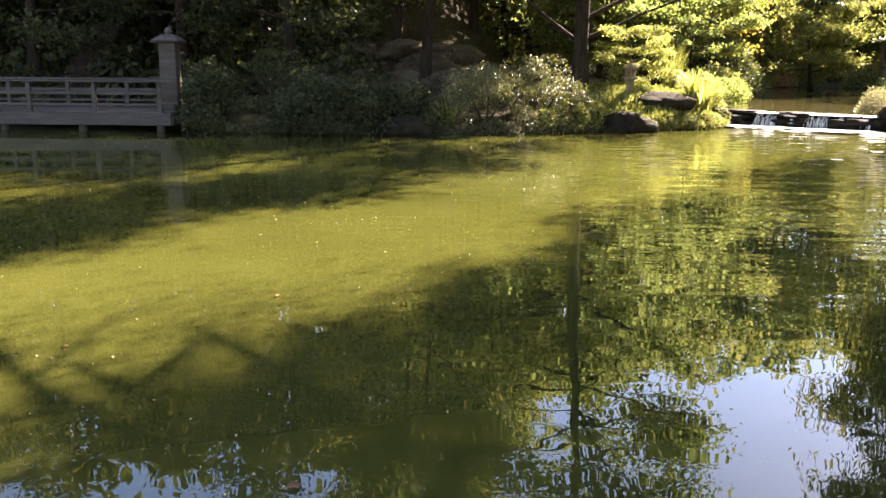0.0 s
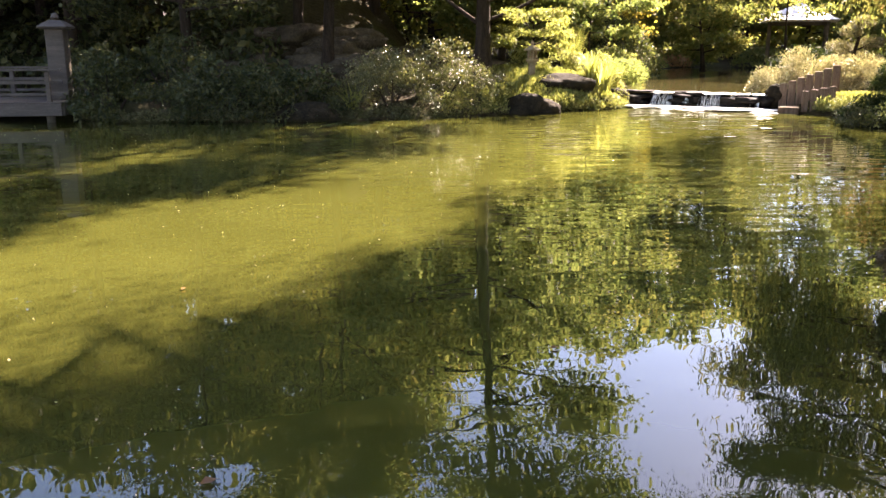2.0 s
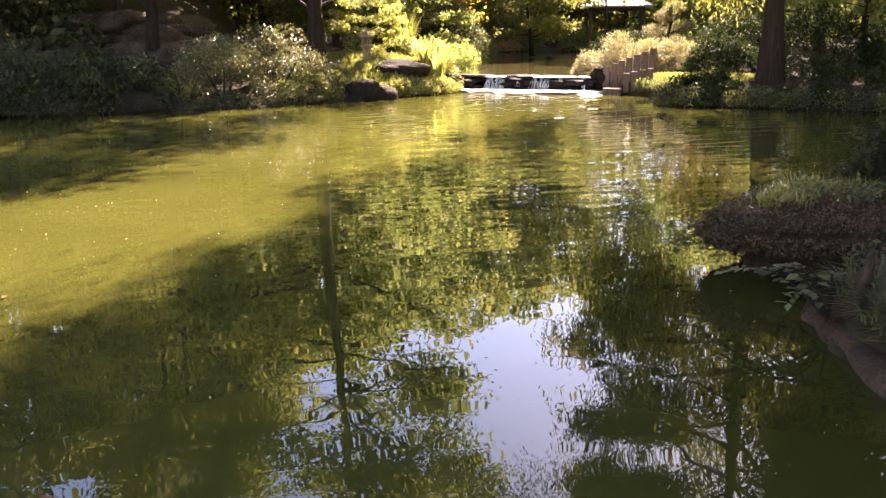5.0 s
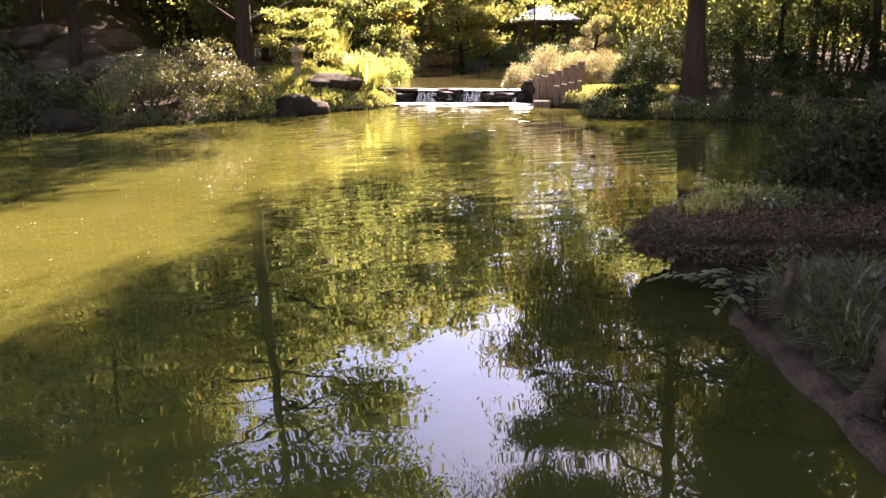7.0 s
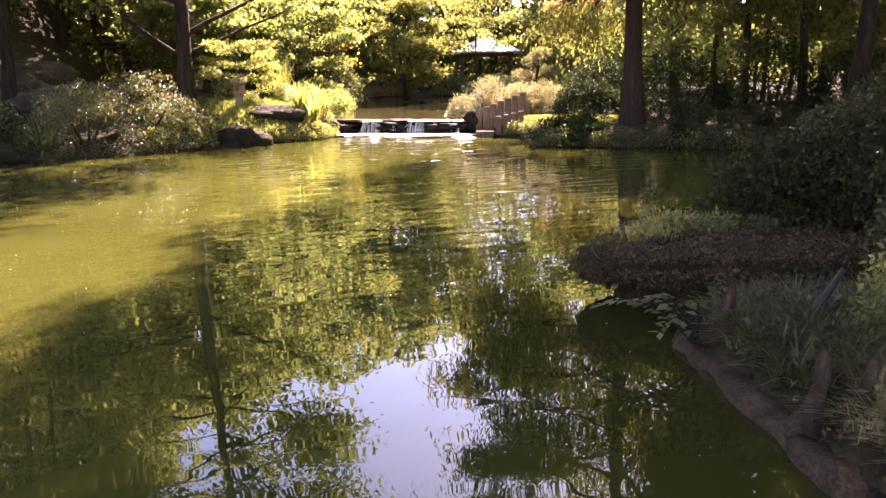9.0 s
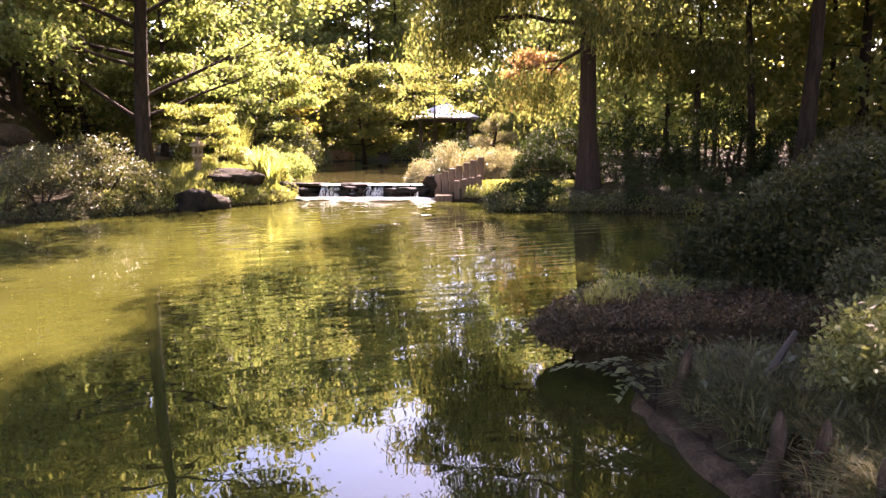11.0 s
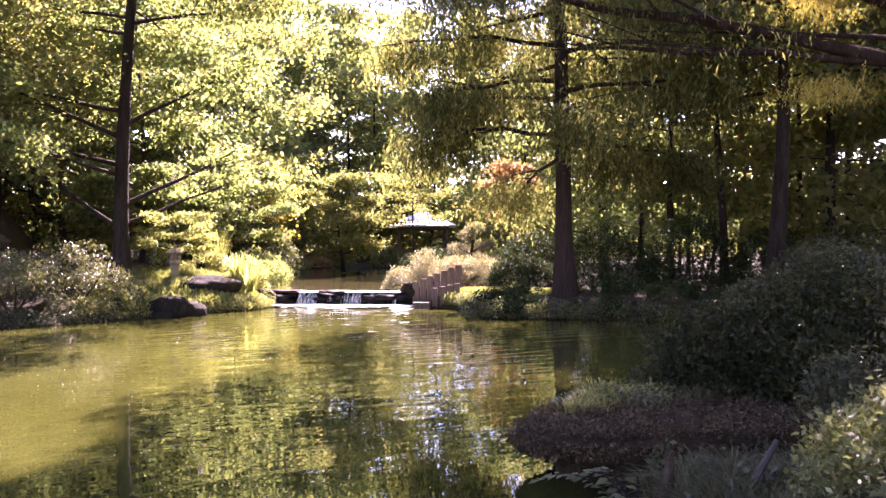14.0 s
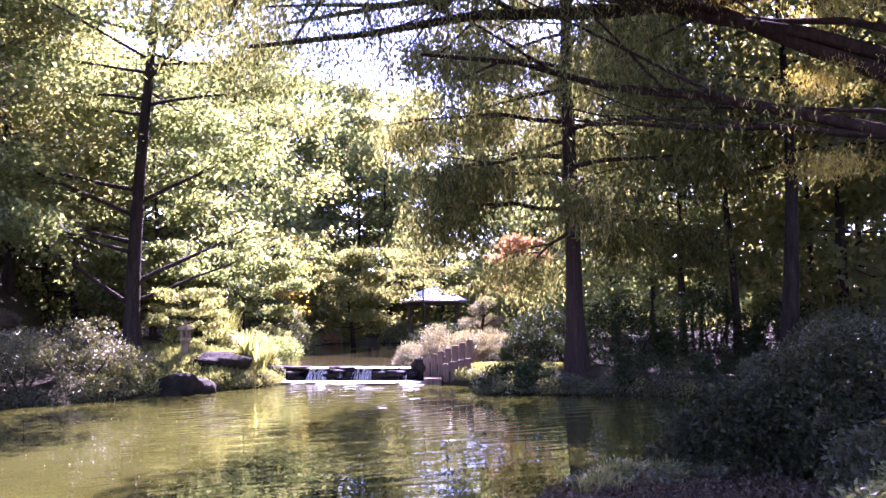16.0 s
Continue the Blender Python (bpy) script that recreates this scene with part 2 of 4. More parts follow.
def blob_points(n, rx, ry, rz, inner=0.72, lobes=7, rough=0.22, zmin=-0.25):
    """Points in the skin of a lumpy mound."""
    d = rng.standard_normal((int(n * 2.2), 3))
    d /= np.linalg.norm(d, axis=1)[:, None]
    d = d[d[:, 2] > zmin][:n]
    c = rng.standard_normal((lobes, 3))
    c /= np.linalg.norm(c, axis=1)[:, None]
    bump = np.max(d @ c.T, axis=1)
    r = (1 - rough + rough * 1.3 * bump) * (inner + (1.02 - inner) * rng.uniform(0, 1, len(d)) ** 0.6)
    return d * r[:, None] * np.array([rx, ry, rz])


# ---- the lie of the land ----
POND = np.array([(3.25, 2.4), (3.95, 4.3), (4.6, 5.4), (4.75, 6.5), (5.6, 7.1), (7.2, 7.4), (9.0, 7.9), (11.0, 9.4), (13.4, 11.8), (16.9, 14.2), (16.6, 15.6),
                 (15.4, 16.6), (14.2, 17.6), (13.3, 18.3), (12.2, 19.2), (13.6, 21.2), (13.1, 22.8), (13.0, 24.2), (11.0, 26.0), (9.0, 27.2), (8.0, 25.4), (6.2, 24.6),
                 (4.5, 24.0), (2.6, 23.0), (0.4, 22.6), (-2.4, 22.4), (-5.7, 22.4), (-8.0, 24.6), (-14.0, 25.4), (-22, 24), (-26, 14), (-20, 4), (-9, 0.8), (-2, 0.9), (2.2, 1.0)])
UPPER = np.array([(8.8, 26.6), (12.9, 24.2), (14.2, 26.6), (17.0, 31.0), (20.5, 37.0), (25.5, 44.0), (26.0, 49.5), (21.5, 53.0), (17.5, 49.5), (14.5, 42.0), (11.5, 35.0), (9.0, 30.0)])


def poly_dist(P, poly):
    """Distance to a closed outline, negative inside."""
    a, b = poly, np.roll(poly, -1, axis=0)
    best = np.full(len(P), 1e9)
    inside = np.zeros(len(P), bool)
    for p, q in zip(a, b):
        e = q - p
        t = np.clip(((P - p) @ e) / (e @ e), 0, 1)
        best = np.minimum(best, np.linalg.norm(P - p - t[:, None] * e, axis=1))
        if q[1] != p[1]:
            cross = ((p[1] > P[:, 1]) != (q[1] > P[:, 1])) & (P[:, 0] < (q[0] - p[0]) * (P[:, 1] - p[1]) / (q[1] - p[1]) + p[0])
            inside ^= cross
    return np.where(inside, -best, best)


def sstep(x, a, b):
    t = np.clip((x - a) / (b - a), 0, 1)
    return t * t * (3 - 2 * t)


def land(P):
    P = np.atleast_2d(np.asarray(P, float))
    x, y = P[:, 0], P[:, 1]
    d1, d2 = poly_dist(P, POND), poly_dist(P, UPPER)
    h = 0.05 + 0.40 * sstep(d1, 0.0, 0.9) + 0.35 * sstep(d1, 0.9, 4)
    h += 9.5 * sstep(y - 26.5 + 0.15 * x, 0, 17) * sstep(4.5 - x, 0, 7)          # the dark slope
    h += 0.5 * np.exp(-((x - 6) ** 2 + (y - 27) ** 2) / 8)                       # the lantern's knoll
    h += 3.0 * sstep(np.hypot(x - 8, y - 20), 38, 75)                            # woods rise all round
    h += 0.05 * np.sin(x * 1.3 + 0.7 * y) + 0.05 * np.sin(0.9 * y - 0.5 * x + 1) + 0.03 * np.sin(2.9 * x + 2.1 * y)
    h = np.where(d2 < 1.6, np.minimum(h, 0.52 + 0.28 * np.maximum(d2, 0)) * sstep(d2, -0.9, 0.25) + 0.1 * (1 - sstep(d2, -0.9, 0.25)), h)
    low = sstep(x, 2.2, 3.2) * sstep(7.4 - y, 0, 0.6) * sstep(9.5 - x, 0, 1.0) * sstep(y, -1.0, 0.5)
    h = h * (1 - low) + low * (0.02 + 0.05 * np.minimum(d1, 3))                   # low ground behind the kerb
    h = np.where(d1 < 0, np.maximum(-1.0, 0.05 + 1.4 * d1), h)
    return h


def gz(x, y):
    return float(land([(x, y)])[0])


def axis(lo, hi, step, far):
    core = np.arange(lo, hi, step)
    out, s, v = [], step, hi
    while v < far:
        out.append(v)
        s *= 1.35
        v += s
    left, s, v = [], step * 1.35, lo - step
    while v > -far:
        left.append(v)
        s *= 1.35
        v -= s
    return np.array(left[::-1] + list(core) + out)


gx, gy = axis(-24, 30, 0.32, 1500), axis(-3, 56, 0.32, 1500)
GX, GY = np.meshgrid(gx, gy)
GP = np.stack([GX.ravel(), GY.ravel()], 1)
GV = np.column_stack([GP, land(GP)])
ni, nj = len(gy), len(gx)
ii = (np.arange(ni - 1)[:, None] * nj + np.arange(nj - 1)[None]).ravel()
ground = mesh_ob("ground", GV, np.stack([ii, ii + 1, ii + nj + 1, ii + nj], 1), M_SOIL, smooth=True)
tagged(ground, "dark brown earth banks with leaf litter round the pond", "ground", kind="structure")


def sheet(name, poly, z, grow, mat, label):
    c = poly.mean(axis=0)
    out = c + (poly - c) * grow
    bm = bmesh.new()
    bm.faces.new([bm.verts.new((x, y, z)) for x, y in out])
    ob = part(name, bm, mat, None)
    return tagged(ob, label, "water", kind="structure")


wx = np.array([(-40, -4), (9.5, -4), (17.6, 12), (17.8, 17), (14, 24.3), (8.8, 27.2), (6.0, 25.5), (-8, 27), (-40, 27)], float)
sheet("water", wx, 0.0, 1.0, M_WATER, "murky olive green pond water with soft ripples")
sheet("upper_water", UPPER, 0.44, 1.0, M_WATER2, "brown upper pool behind the stone weir")


# ---- plants ----
def limb_path(p0, az, rise, length, sag=0.0, n=6, wig=0.06):
    t = np.linspace(0, 1, n)
    d = np.array([math.sin(az), math.cos(az)])
    P = np.zeros((n, 3))
    P[:, :2] = p0[:2] + np.outer(t * length * math.cos(rise), d)
    P[:, 2] = p0[2] + t * length * math.sin(rise) - sag * length * t ** 2
    P[1:] += rng.standard_normal((n - 1, 3)) * wig * length * 0.12
    return P


def spray(centres, n_each, r, flat, size, aspect=0.7, up=0.5):
    P = np.repeat(centres, n_each, axis=0)
    P = P + rng.standard_normal(P.shape) * np.array([r, r, r * flat]) * 0.6
    return leaf_geo(P, size, aspect, up=up)


def strands(centres, n_each, r, size, drop=0.7, per=7, thin=0.26):
    """Feathery hanging sprays."""
    C = np.repeat(centres, n_each, axis=0)
    C = C + rng.standard_normal(C.shape) * np.array([r, r, r * 0.35])
    t = np.tile(np.linspace(0.05, 1, per), len(C))
    D = np.column_stack([rng.standard_normal((len(C), 2)) * 0.35, -np.ones(len(C))])
    L = drop * rng.uniform(0.45, 1.1, len(C))
    P = np.repeat(C, per, axis=0) + np.repeat(D * L[:, None], per, axis=0) * t[:, None]
    P[:, :2] += rng.standard_normal((len(P), 2)) * 0.035
    return leaf_geo(P, size, thin, direc=np.array([0, 0, -1.3]), spread=0.65, up=0.1)


def tree(name, x, y, h, r0, label, leaf, bark=M_BARK, category="tree", nl=22, start=0.3, reach=0.26, profile="round", leaf_size=0.16, per=130,
         clump=0.75, flat=0.45, rise=25, droop=0.0, hang=None, lean=(0, 0), extra=(), group="", top=1.0, subs=4, sides=10, z0=None, flare=0.3):
    """A tapered trunk, limbs that fork, and a crown of single leaves in clumps round their twigs."""
    global rng
    rng = np.random.default_rng(int(abs(x) * 997 + abs(y) * 131))
    z0 = gz(x, y) - 0.1 if z0 is None else z0
    T = thing(name, x, y, z0, label, category, group)
    t = np.linspace(0, 1, 14)
    bend = h * (0.003 if profile == "column" else 0.012)
    trunk = np.column_stack([lean[0] * h * t + bend * np.sin(5 * t + x), lean[1] * h * t + bend * np.sin(4 * t + y), h * t])
    trunk -= trunk[0]
    rad = r0 * (1 - 0.93 * t ** 0.9) + r0 * flare * np.exp(-t * h / 0.45)
    mesh_ob("trunk", *tube(trunk, rad, sides, 0.04), bark, T, smooth=True)
    twigs, cl = [], []
    plans = [(e[0] / h, radians(e[1]), radians(e[2]), e[3], *(tuple(e[4:]) + (1.0, None)[len(e) - 4:])) for e in extra]
    for i in range(nl):
        u = start + (top - 0.03 - start) * (i + rng.uniform(0, 0.8)) / nl
        k = (u - start) / (1 - start)
        if profile == "round":
            ln = reach * h * (0.45 + 1.1 * math.sin(math.pi * min(1, 0.18 + 0.8 * k)) * 0.7)
        elif profile == "cone":
            ln = reach * h * (1.12 - 0.95 * k)
        else:
            ln = reach * h * (1.0 - 0.56 * k ** 1.2) * (0.8 + 0.2 * min(1, k * 5))
        plans.append((u, i * 2.4 + rng.uniform(-0.5, 0.5), radians(rise + 18 * k + rng.uniform(-8, 8)), ln * rng.uniform(0.8, 1.15), 1.0, None))
    for i, (u, az, rs, ln, wt, fixed) in enumerate(plans):
        p0 = np.array([np.interp(u, t, trunk[:, c]) for c in range(3)])
        rr = max(0.02, min(0.4 * np.interp(u, t, rad), 0.012 * ln + 0.02)) if fixed is None else fixed
        L = limb_path(p0, az, rs, ln, droop)
        V, F = tube(L, rr * np.linspace(1, 0.25, len(L)), 6)
        if i < 8:
            mesh_ob("limb", V, F, bark, T, smooth=True)
        else:
            twigs.append((V, F))
        for s in range(subs):
            q = 0.35 + 0.6 * (s + rng.uniform(0, 0.7)) / subs
            b0 = np.array([np.interp(q, np.linspace(0, 1, len(L)), L[:, c]) for c in range(3)])
            S = limb_path(b0, az + rng.choice([-1, 1]) * rng.uniform(0.4, 1.2), rs * 0.5 + rng.uniform(-0.15, 0.3), ln * (1.05 - q) * 0.7 + 0.25, droop, 4)
            twigs.append(tube(S, rr * 0.35 * np.linspace(1, 0.3, 4), 4))
            cl += [c for c in (S[1], S[2], S[3]) if rng.uniform() < wt]
        cl += [c for c in (L[-1], L[-2]) if rng.uniform() < wt]
    if twigs:
        tagged(mesh_ob("twig_mass", *join(twigs), bark, T), kind="stuff")
    cl = np.array(cl)
    if hang:
        g = strands(cl, per, clump, leaf_size, hang, thin=0.26 if leaf_size > 0.1 else 0.2)
    else:
        g = spray(cl, per, clump, flat, leaf_size)
    mesh_ob("crown", *g, leaf, T)
    return T


def shrub(x, y, rx, ry, rz, n, leaf, label, size=0.09, z=None, name="shrub", lobes=8, rough=0.3, group="", inner=0.7, aspect=0.5, stems=3, up=0.5, cat="shrub", out=0.0, clumps=0):
    global rng
    rng = np.random.default_rng(int(abs(x) * 997 + abs(y) * 131) + 5)
    z = gz(x, y) if z is None else z
    T = thing(name, x, y, z, label, cat, group)
    P = blob_points(n, rx, ry, rz, inner, lobes, rough, -0.35)
    if clumps:
        C = blob_points(clumps, rx, ry, rz, 0.75, lobes, rough, -0.3)
        rc = rng.uniform(0.22, 0.42, len(C)) * min(rx, rz * 1.2)
        who = rng.integers(0, len(C), n)
        d = rng.standard_normal((n, 3))
        d /= np.linalg.norm(d, axis=1)[:, None]
        P = C[who] + d * (rc[who] * rng.uniform(0.55, 1.1, n))[:, None] * np.array([1.15, 1.15, 0.8])
    P[:, 2] += rz * 0.22
    P = P[P[:, 2] > -0.05]
    mesh_ob("foliage", *leaf_geo(P, size, aspect, direc=out * P / (np.linalg.norm(P, axis=1)[:, None] + 1e-6), up=up), leaf, T)
    if stems:
        for i in range(stems):
            a = rng.uniform(0, 6.28)
            mesh_ob("stem", *tube(limb_path(np.array([0, 0, -0.1]), a, 1.0, rz * 1.0, 0, 4), np.linspace(0.035, 0.012, 4) * max(0.7, rz), 5), M_BARK, T)
    return T


def blades(n, r, h, w=0.02, lean=0.5, flare=1.0, ry=None):
    """A tuft of arching strap leaves; each blade five quads."""
    a = rng.uniform(0, 6.283, n)
    b = np.column_stack([np.cos(a) * r * np.sqrt(rng.uniform(0, 1, n)), np.sin(a) * (ry or r) * np.sqrt(rng.uniform(0, 1, n))])
    d = a + rng.uniform(-0.8, 0.8, n)
    H = h * rng.uniform(0.6, 1.1, n)
    ln = lean * rng.uniform(0.3, 1.3, n)
    K = 5
    t = np.linspace(0, 1, K)
    out = ln[:, None] * H[:, None] * t[None] ** 2 * flare
    zz = H[:, None] * (t[None] - 0.45 * np.minimum(ln, 1.2)[:, None] * t[None] ** 2.2)
    cx = b[:, :1] + np.cos(d)[:, None] * out
    cy = b[:, 1:] + np.sin(d)[:, None] * out
    ww = w * (1 - 0.85 * t ** 1.5)[None] * rng.uniform(0.7, 1.2, n)[:, None]
    px, py = -np.sin(d)[:, None] * ww, np.cos(d)[:, None] * ww
    V = np.stack([np.stack([cx - px, cy - py, zz], -1), np.stack([cx + px, cy + py, zz], -1)], 2)
    V = V.reshape(n, K * 2, 3)
    base = np.arange(K - 1) * 2
    f = np.stack([base, base + 1, base + 3, base + 2], 1)
    F = (np.arange(n) * K * 2)[:, None, None] + f[None]
    return V.reshape(-1, 3), F.reshape(-1, 4)


def rock_geo(sx, sy, sz, seed, sub=3, rough=0.28, flat=0.0):
    bm = bmesh.new()
    bmesh.ops.create_icosphere(bm, subdivisions=sub, radius=1)
    off = Vector((seed * 7.3, seed * 3.1, seed * 1.7))
    for v in bm.verts:
        c = v.co.copy()
        k = 1 + rough * noise.noise(c * 1.1 + off) + rough * 0.5 * noise.noise(c * 2.7 + off) + rough * 0.22 * noise.noise(c * 6 + off)
        c *= k
        if flat:
            c.z = max(-1, min(flat, c.z)) if c.z > flat else c.z
        v.co = Vector((c.x * sx, c.y * sy, c.z * sz))
    return bm


def rock(x, y, z, sx, sy, sz, seed, label, mat=None, rz=0.0, group="", name="boulder", rough=0.28, flat=0.0):
    ob = part(name, rock_geo(sx, sy, sz, seed, 4 if max(sx, sy) > 0.6 else 3, rough, flat), mat or M_ROCK, None, smooth=True)
    ob.matrix_basis = pose(x, y, z, 0, 0, rz)
    return tagged(ob, label, "rock", group)


# ---- trees on the far bank ----
tree("sweetgum_tree", 4.25, 26.6, 19.0, 0.25, "tall sweetgum with lit yellow-green leaves on the far bank", L_GUM, nl=44, start=0.39, reach=0.245, leaf_size=0.16, per=72,
     clump=0.72, flat=0.45, rise=8, extra=((2.4, 82, 27, 4.6, 0.32, 0.075), (1.85, 86, 22, 4.9, 0.25, 0.06), (1.7, -80, 36, 5.0, 1.0, 0.07), (4.4, -100, 20, 4.4), (3.6, -62, 12, 4.6), (3.3, -118, 10, 4.0), (5.2, -80, 10, 4.6), (4.8, 90, 30, 4.5)), z0=0.75, subs=5)
tree("sweetgum_tree", 6.2, 34.5, 11.0, 0.15, "slender sweetgum with sunlit leaves behind the lantern", L_GUM, nl=26, start=0.14, reach=0.22, leaf_size=0.19, per=60, clump=0.75, flat=0.45, rise=10)

for x, y, h in [(6.8, 31.0, 3.6), (4.9, 29.6, 3.4), (9.6, 33.5, 4.2)]:
    tree("maple_tree", x, y, h, 0.06, "small yellow-green understorey maple in the sun", L_GUM, nl=16, start=0.35, reach=0.42, leaf_size=0.14, per=60, clump=0.45, flat=0.28, rise=8, group="understorey maples")
# the dark wood over the slope: L_DARK paints shade, L_WOOD the sunlit crowns
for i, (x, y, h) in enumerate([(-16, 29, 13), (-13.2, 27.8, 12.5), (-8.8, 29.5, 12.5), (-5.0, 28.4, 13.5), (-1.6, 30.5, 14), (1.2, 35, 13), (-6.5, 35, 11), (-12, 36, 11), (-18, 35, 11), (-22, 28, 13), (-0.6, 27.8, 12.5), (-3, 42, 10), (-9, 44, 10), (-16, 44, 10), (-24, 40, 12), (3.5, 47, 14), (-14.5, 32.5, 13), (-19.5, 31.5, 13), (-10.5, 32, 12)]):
    tree("evergreen_tree", x, y, h, 0.2, "broadleaf tree on the dark slope, leaf tone carries its sun or shade", L_WOOD if i in (4, 5, 8, 10) else L_DARK, nl=24, start=0.27 if i in (4, 5, 10) else 0.10, reach=0.25, leaf_size=0.15 if i < 6 or i == 10 else 0.42, per=52 if i in (4, 5, 10) else 36 if i < 4 else 14, clump=0.62 if i < 5 or i == 10 else 0.95, flat=0.6, rise=4, group="trees of the dark slope", subs=4)

# lit woods behind the upper pool
for i, (x, y, h, mat, nm) in enumerate([(10.5, 41, 11, L_GUM, "green"), (14.0, 46, 14.5, L_WOOD, "green"), (17, 57, 18, L_GUM, "green"), (22, 60, 19, L_GUM, "green"), (12.5, 53, 17, L_GUM, "bright green"), (27, 56, 18, L_WOOD, "green"),
                                       (7.0, 45, 14, L_WOOD, "green"), (3.0, 42, 15, L_WOOD, "green"), (36, 54, 14, L_WOOD, "green"), (33.5, 43, 12, L_WOOD, "green"), (36, 46, 14, L_GUM, "green"), (32, 37, 12, L_WOOD, "green"),
                                       (40, 40, 15, L_WOOD, "green"), (38, 31, 14, L_WOOD, "green"), (44, 30, 15, L_DARK, "dark green"), (27.5, 32, 10, L_GUM, "green"), (3.8, 38, 12, L_WOOD, "green"), (36, 63, 20, L_GUM, "green"), (40, 60, 19, L_WOOD, "green"), (33, 69, 20, L_WOOD, "green"), (31, 43.5, 11, L_GUM, "green"), (-2, 50, 18, L_WOOD, "green"), (1.5, 55, 20, L_WOOD, "green"), (2.4, 51, 12, L_WOOD, "green"), (3.6, 60, 15, L_WOOD, "green"), (0.4, 46.5, 11, L_WOOD, "green"), (18.5, 62, 17, L_WOOD, "green"), (24, 64, 18, L_GUM, "green"), (21, 72, 21, L_WOOD, "green"), (28, 62, 16, L_WOOD, "green"), (15.5, 58, 16, L_WOOD, "green"), (12, 60, 18, L_GUM, "green"), (1.9, 41, 14, L_WOOD, "green"), (20, 67, 20, L_GUM, "green"), (26, 69, 20, L_GUM, "green"), (14.5, 65, 20, L_GUM, "green"), (30, 63, 19, L_GUM, "green"), (20, 56.5, 14, L_GUM, "bright green"), (24.8, 57.5, 15, L_GUM, "bright green"), (29.5, 53, 13, L_GUM, "green")]):
    tree("woodland_tree", x, y, h, 0.17, nm + " woodland tree in autumn sun beyond the upper pool", mat, nl=19, start=0.07, reach=0.28, leaf_size=0.36 if h > 16 else 0.27, per=26 if h > 16 else 30, clump=1.05, flat=0.45, rise=6, group="woodland trees", subs=4)
tree("maple_tree", 20.8, 29.9, 4.7, 0.09, "small orange maple behind the clipped pine", L_ORANGE, nl=11, start=0.5, reach=0.2, leaf_size=0.13, per=40, clump=0.38, flat=0.35, rise=20, z0=0.6)
tree("maple_tree", 12.0, 39.5, 5.5, 0.09, "golden brown maple at the upper pool's edge", L_GOLD, nl=14, start=0.2, reach=0.34, leaf_size=0.15, per=50, clump=0.55, flat=0.4, rise=20, z0=0.6)
tree("maple_tree", 18.2, 42.5, 5.0, 0.12, "green maple that leans over the upper pool", L_WOOD, nl=20, start=0.12, reach=0.42, leaf_size=0.15, per=60, clump=0.6, flat=0.3, rise=4, z0=0.5, lean=(-0.2, -0.1))

tree("maple_tree", 20.3, 38.2, 5.2, 0.08, "thin green maple in front of the pavilion", L_WOOD, nl=14, start=0.42, reach=0.34, leaf_size=0.14, per=24, clump=0.5, flat=0.35, rise=12, z0=0.6)
for a, r, h in [(55.5, 30, 10), (58.5, 27, 10), (60.5, 30, 12), (63.0, 27, 11)]:
    tree("evergreen_tree", r * math.sin(radians(a)), r * math.cos(radians(a)), h, 0.14, "bushy green tree among the shaded trunks", L_WOOD, nl=18, start=0.08, reach=0.3, leaf_size=0.26, per=30, clump=0.9, flat=0.6, rise=4, group="evergreens of the shaded wood")

for a, r, h in [(45.6, 36, 6), (47.6, 33, 5), (49.4, 35, 6), (51.3, 32, 5), (53.4, 34, 6), (56.0, 35, 7), (43.2, 33, 5)]:
    tree("maple_tree", r * math.sin(radians(a)), r * math.cos(radians(a)), h, 0.07, "yellow-green maple glowing among the dark trunks", L_GUM, nl=14, start=0.25, reach=0.36, leaf_size=0.17, per=26, clump=0.6, flat=0.35, rise=10, group="maples of the shaded wood")

# the bald cypress across the cove
tree("bald_cypress", 15.0, 19.1, 26.0, 0.26, "tall bald cypress with drooping feathery green foliage by the cove", L_CYP, M_CYPBARK, nl=66, start=0.155, reach=0.20, profile="column", leaf_size=0.18, per=25,
     clump=0.36, rise=2, droop=0.15, hang=1.1, z0=0.3, subs=5, sides=14, flare=0.5)
# second cypress, added in line behind the first to fill out its shadow
tree("bald_cypress", 18.42, 23.74, 26.0, 0.18, "second tall bald cypress added behind the first to extend its shadow", L_CYP, M_CYPBARK, nl=38, start=0.27, reach=0.18, profile="column", leaf_size=0.22, per=12,
     clump=0.5, rise=3, droop=0.12, hang=0.9, subs=5, sides=12)
# the nearest crown takes the shade-dark leaf, the others the paler one
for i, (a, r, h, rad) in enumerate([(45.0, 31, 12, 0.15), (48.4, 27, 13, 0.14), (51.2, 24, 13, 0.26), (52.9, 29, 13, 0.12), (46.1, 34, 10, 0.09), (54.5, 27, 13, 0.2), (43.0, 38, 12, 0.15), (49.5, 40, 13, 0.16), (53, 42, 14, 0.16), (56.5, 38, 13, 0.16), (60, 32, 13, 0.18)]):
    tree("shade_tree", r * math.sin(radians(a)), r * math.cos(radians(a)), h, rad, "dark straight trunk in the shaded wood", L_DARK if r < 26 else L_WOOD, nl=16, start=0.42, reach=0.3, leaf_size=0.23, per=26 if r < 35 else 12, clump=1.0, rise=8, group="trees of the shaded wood")

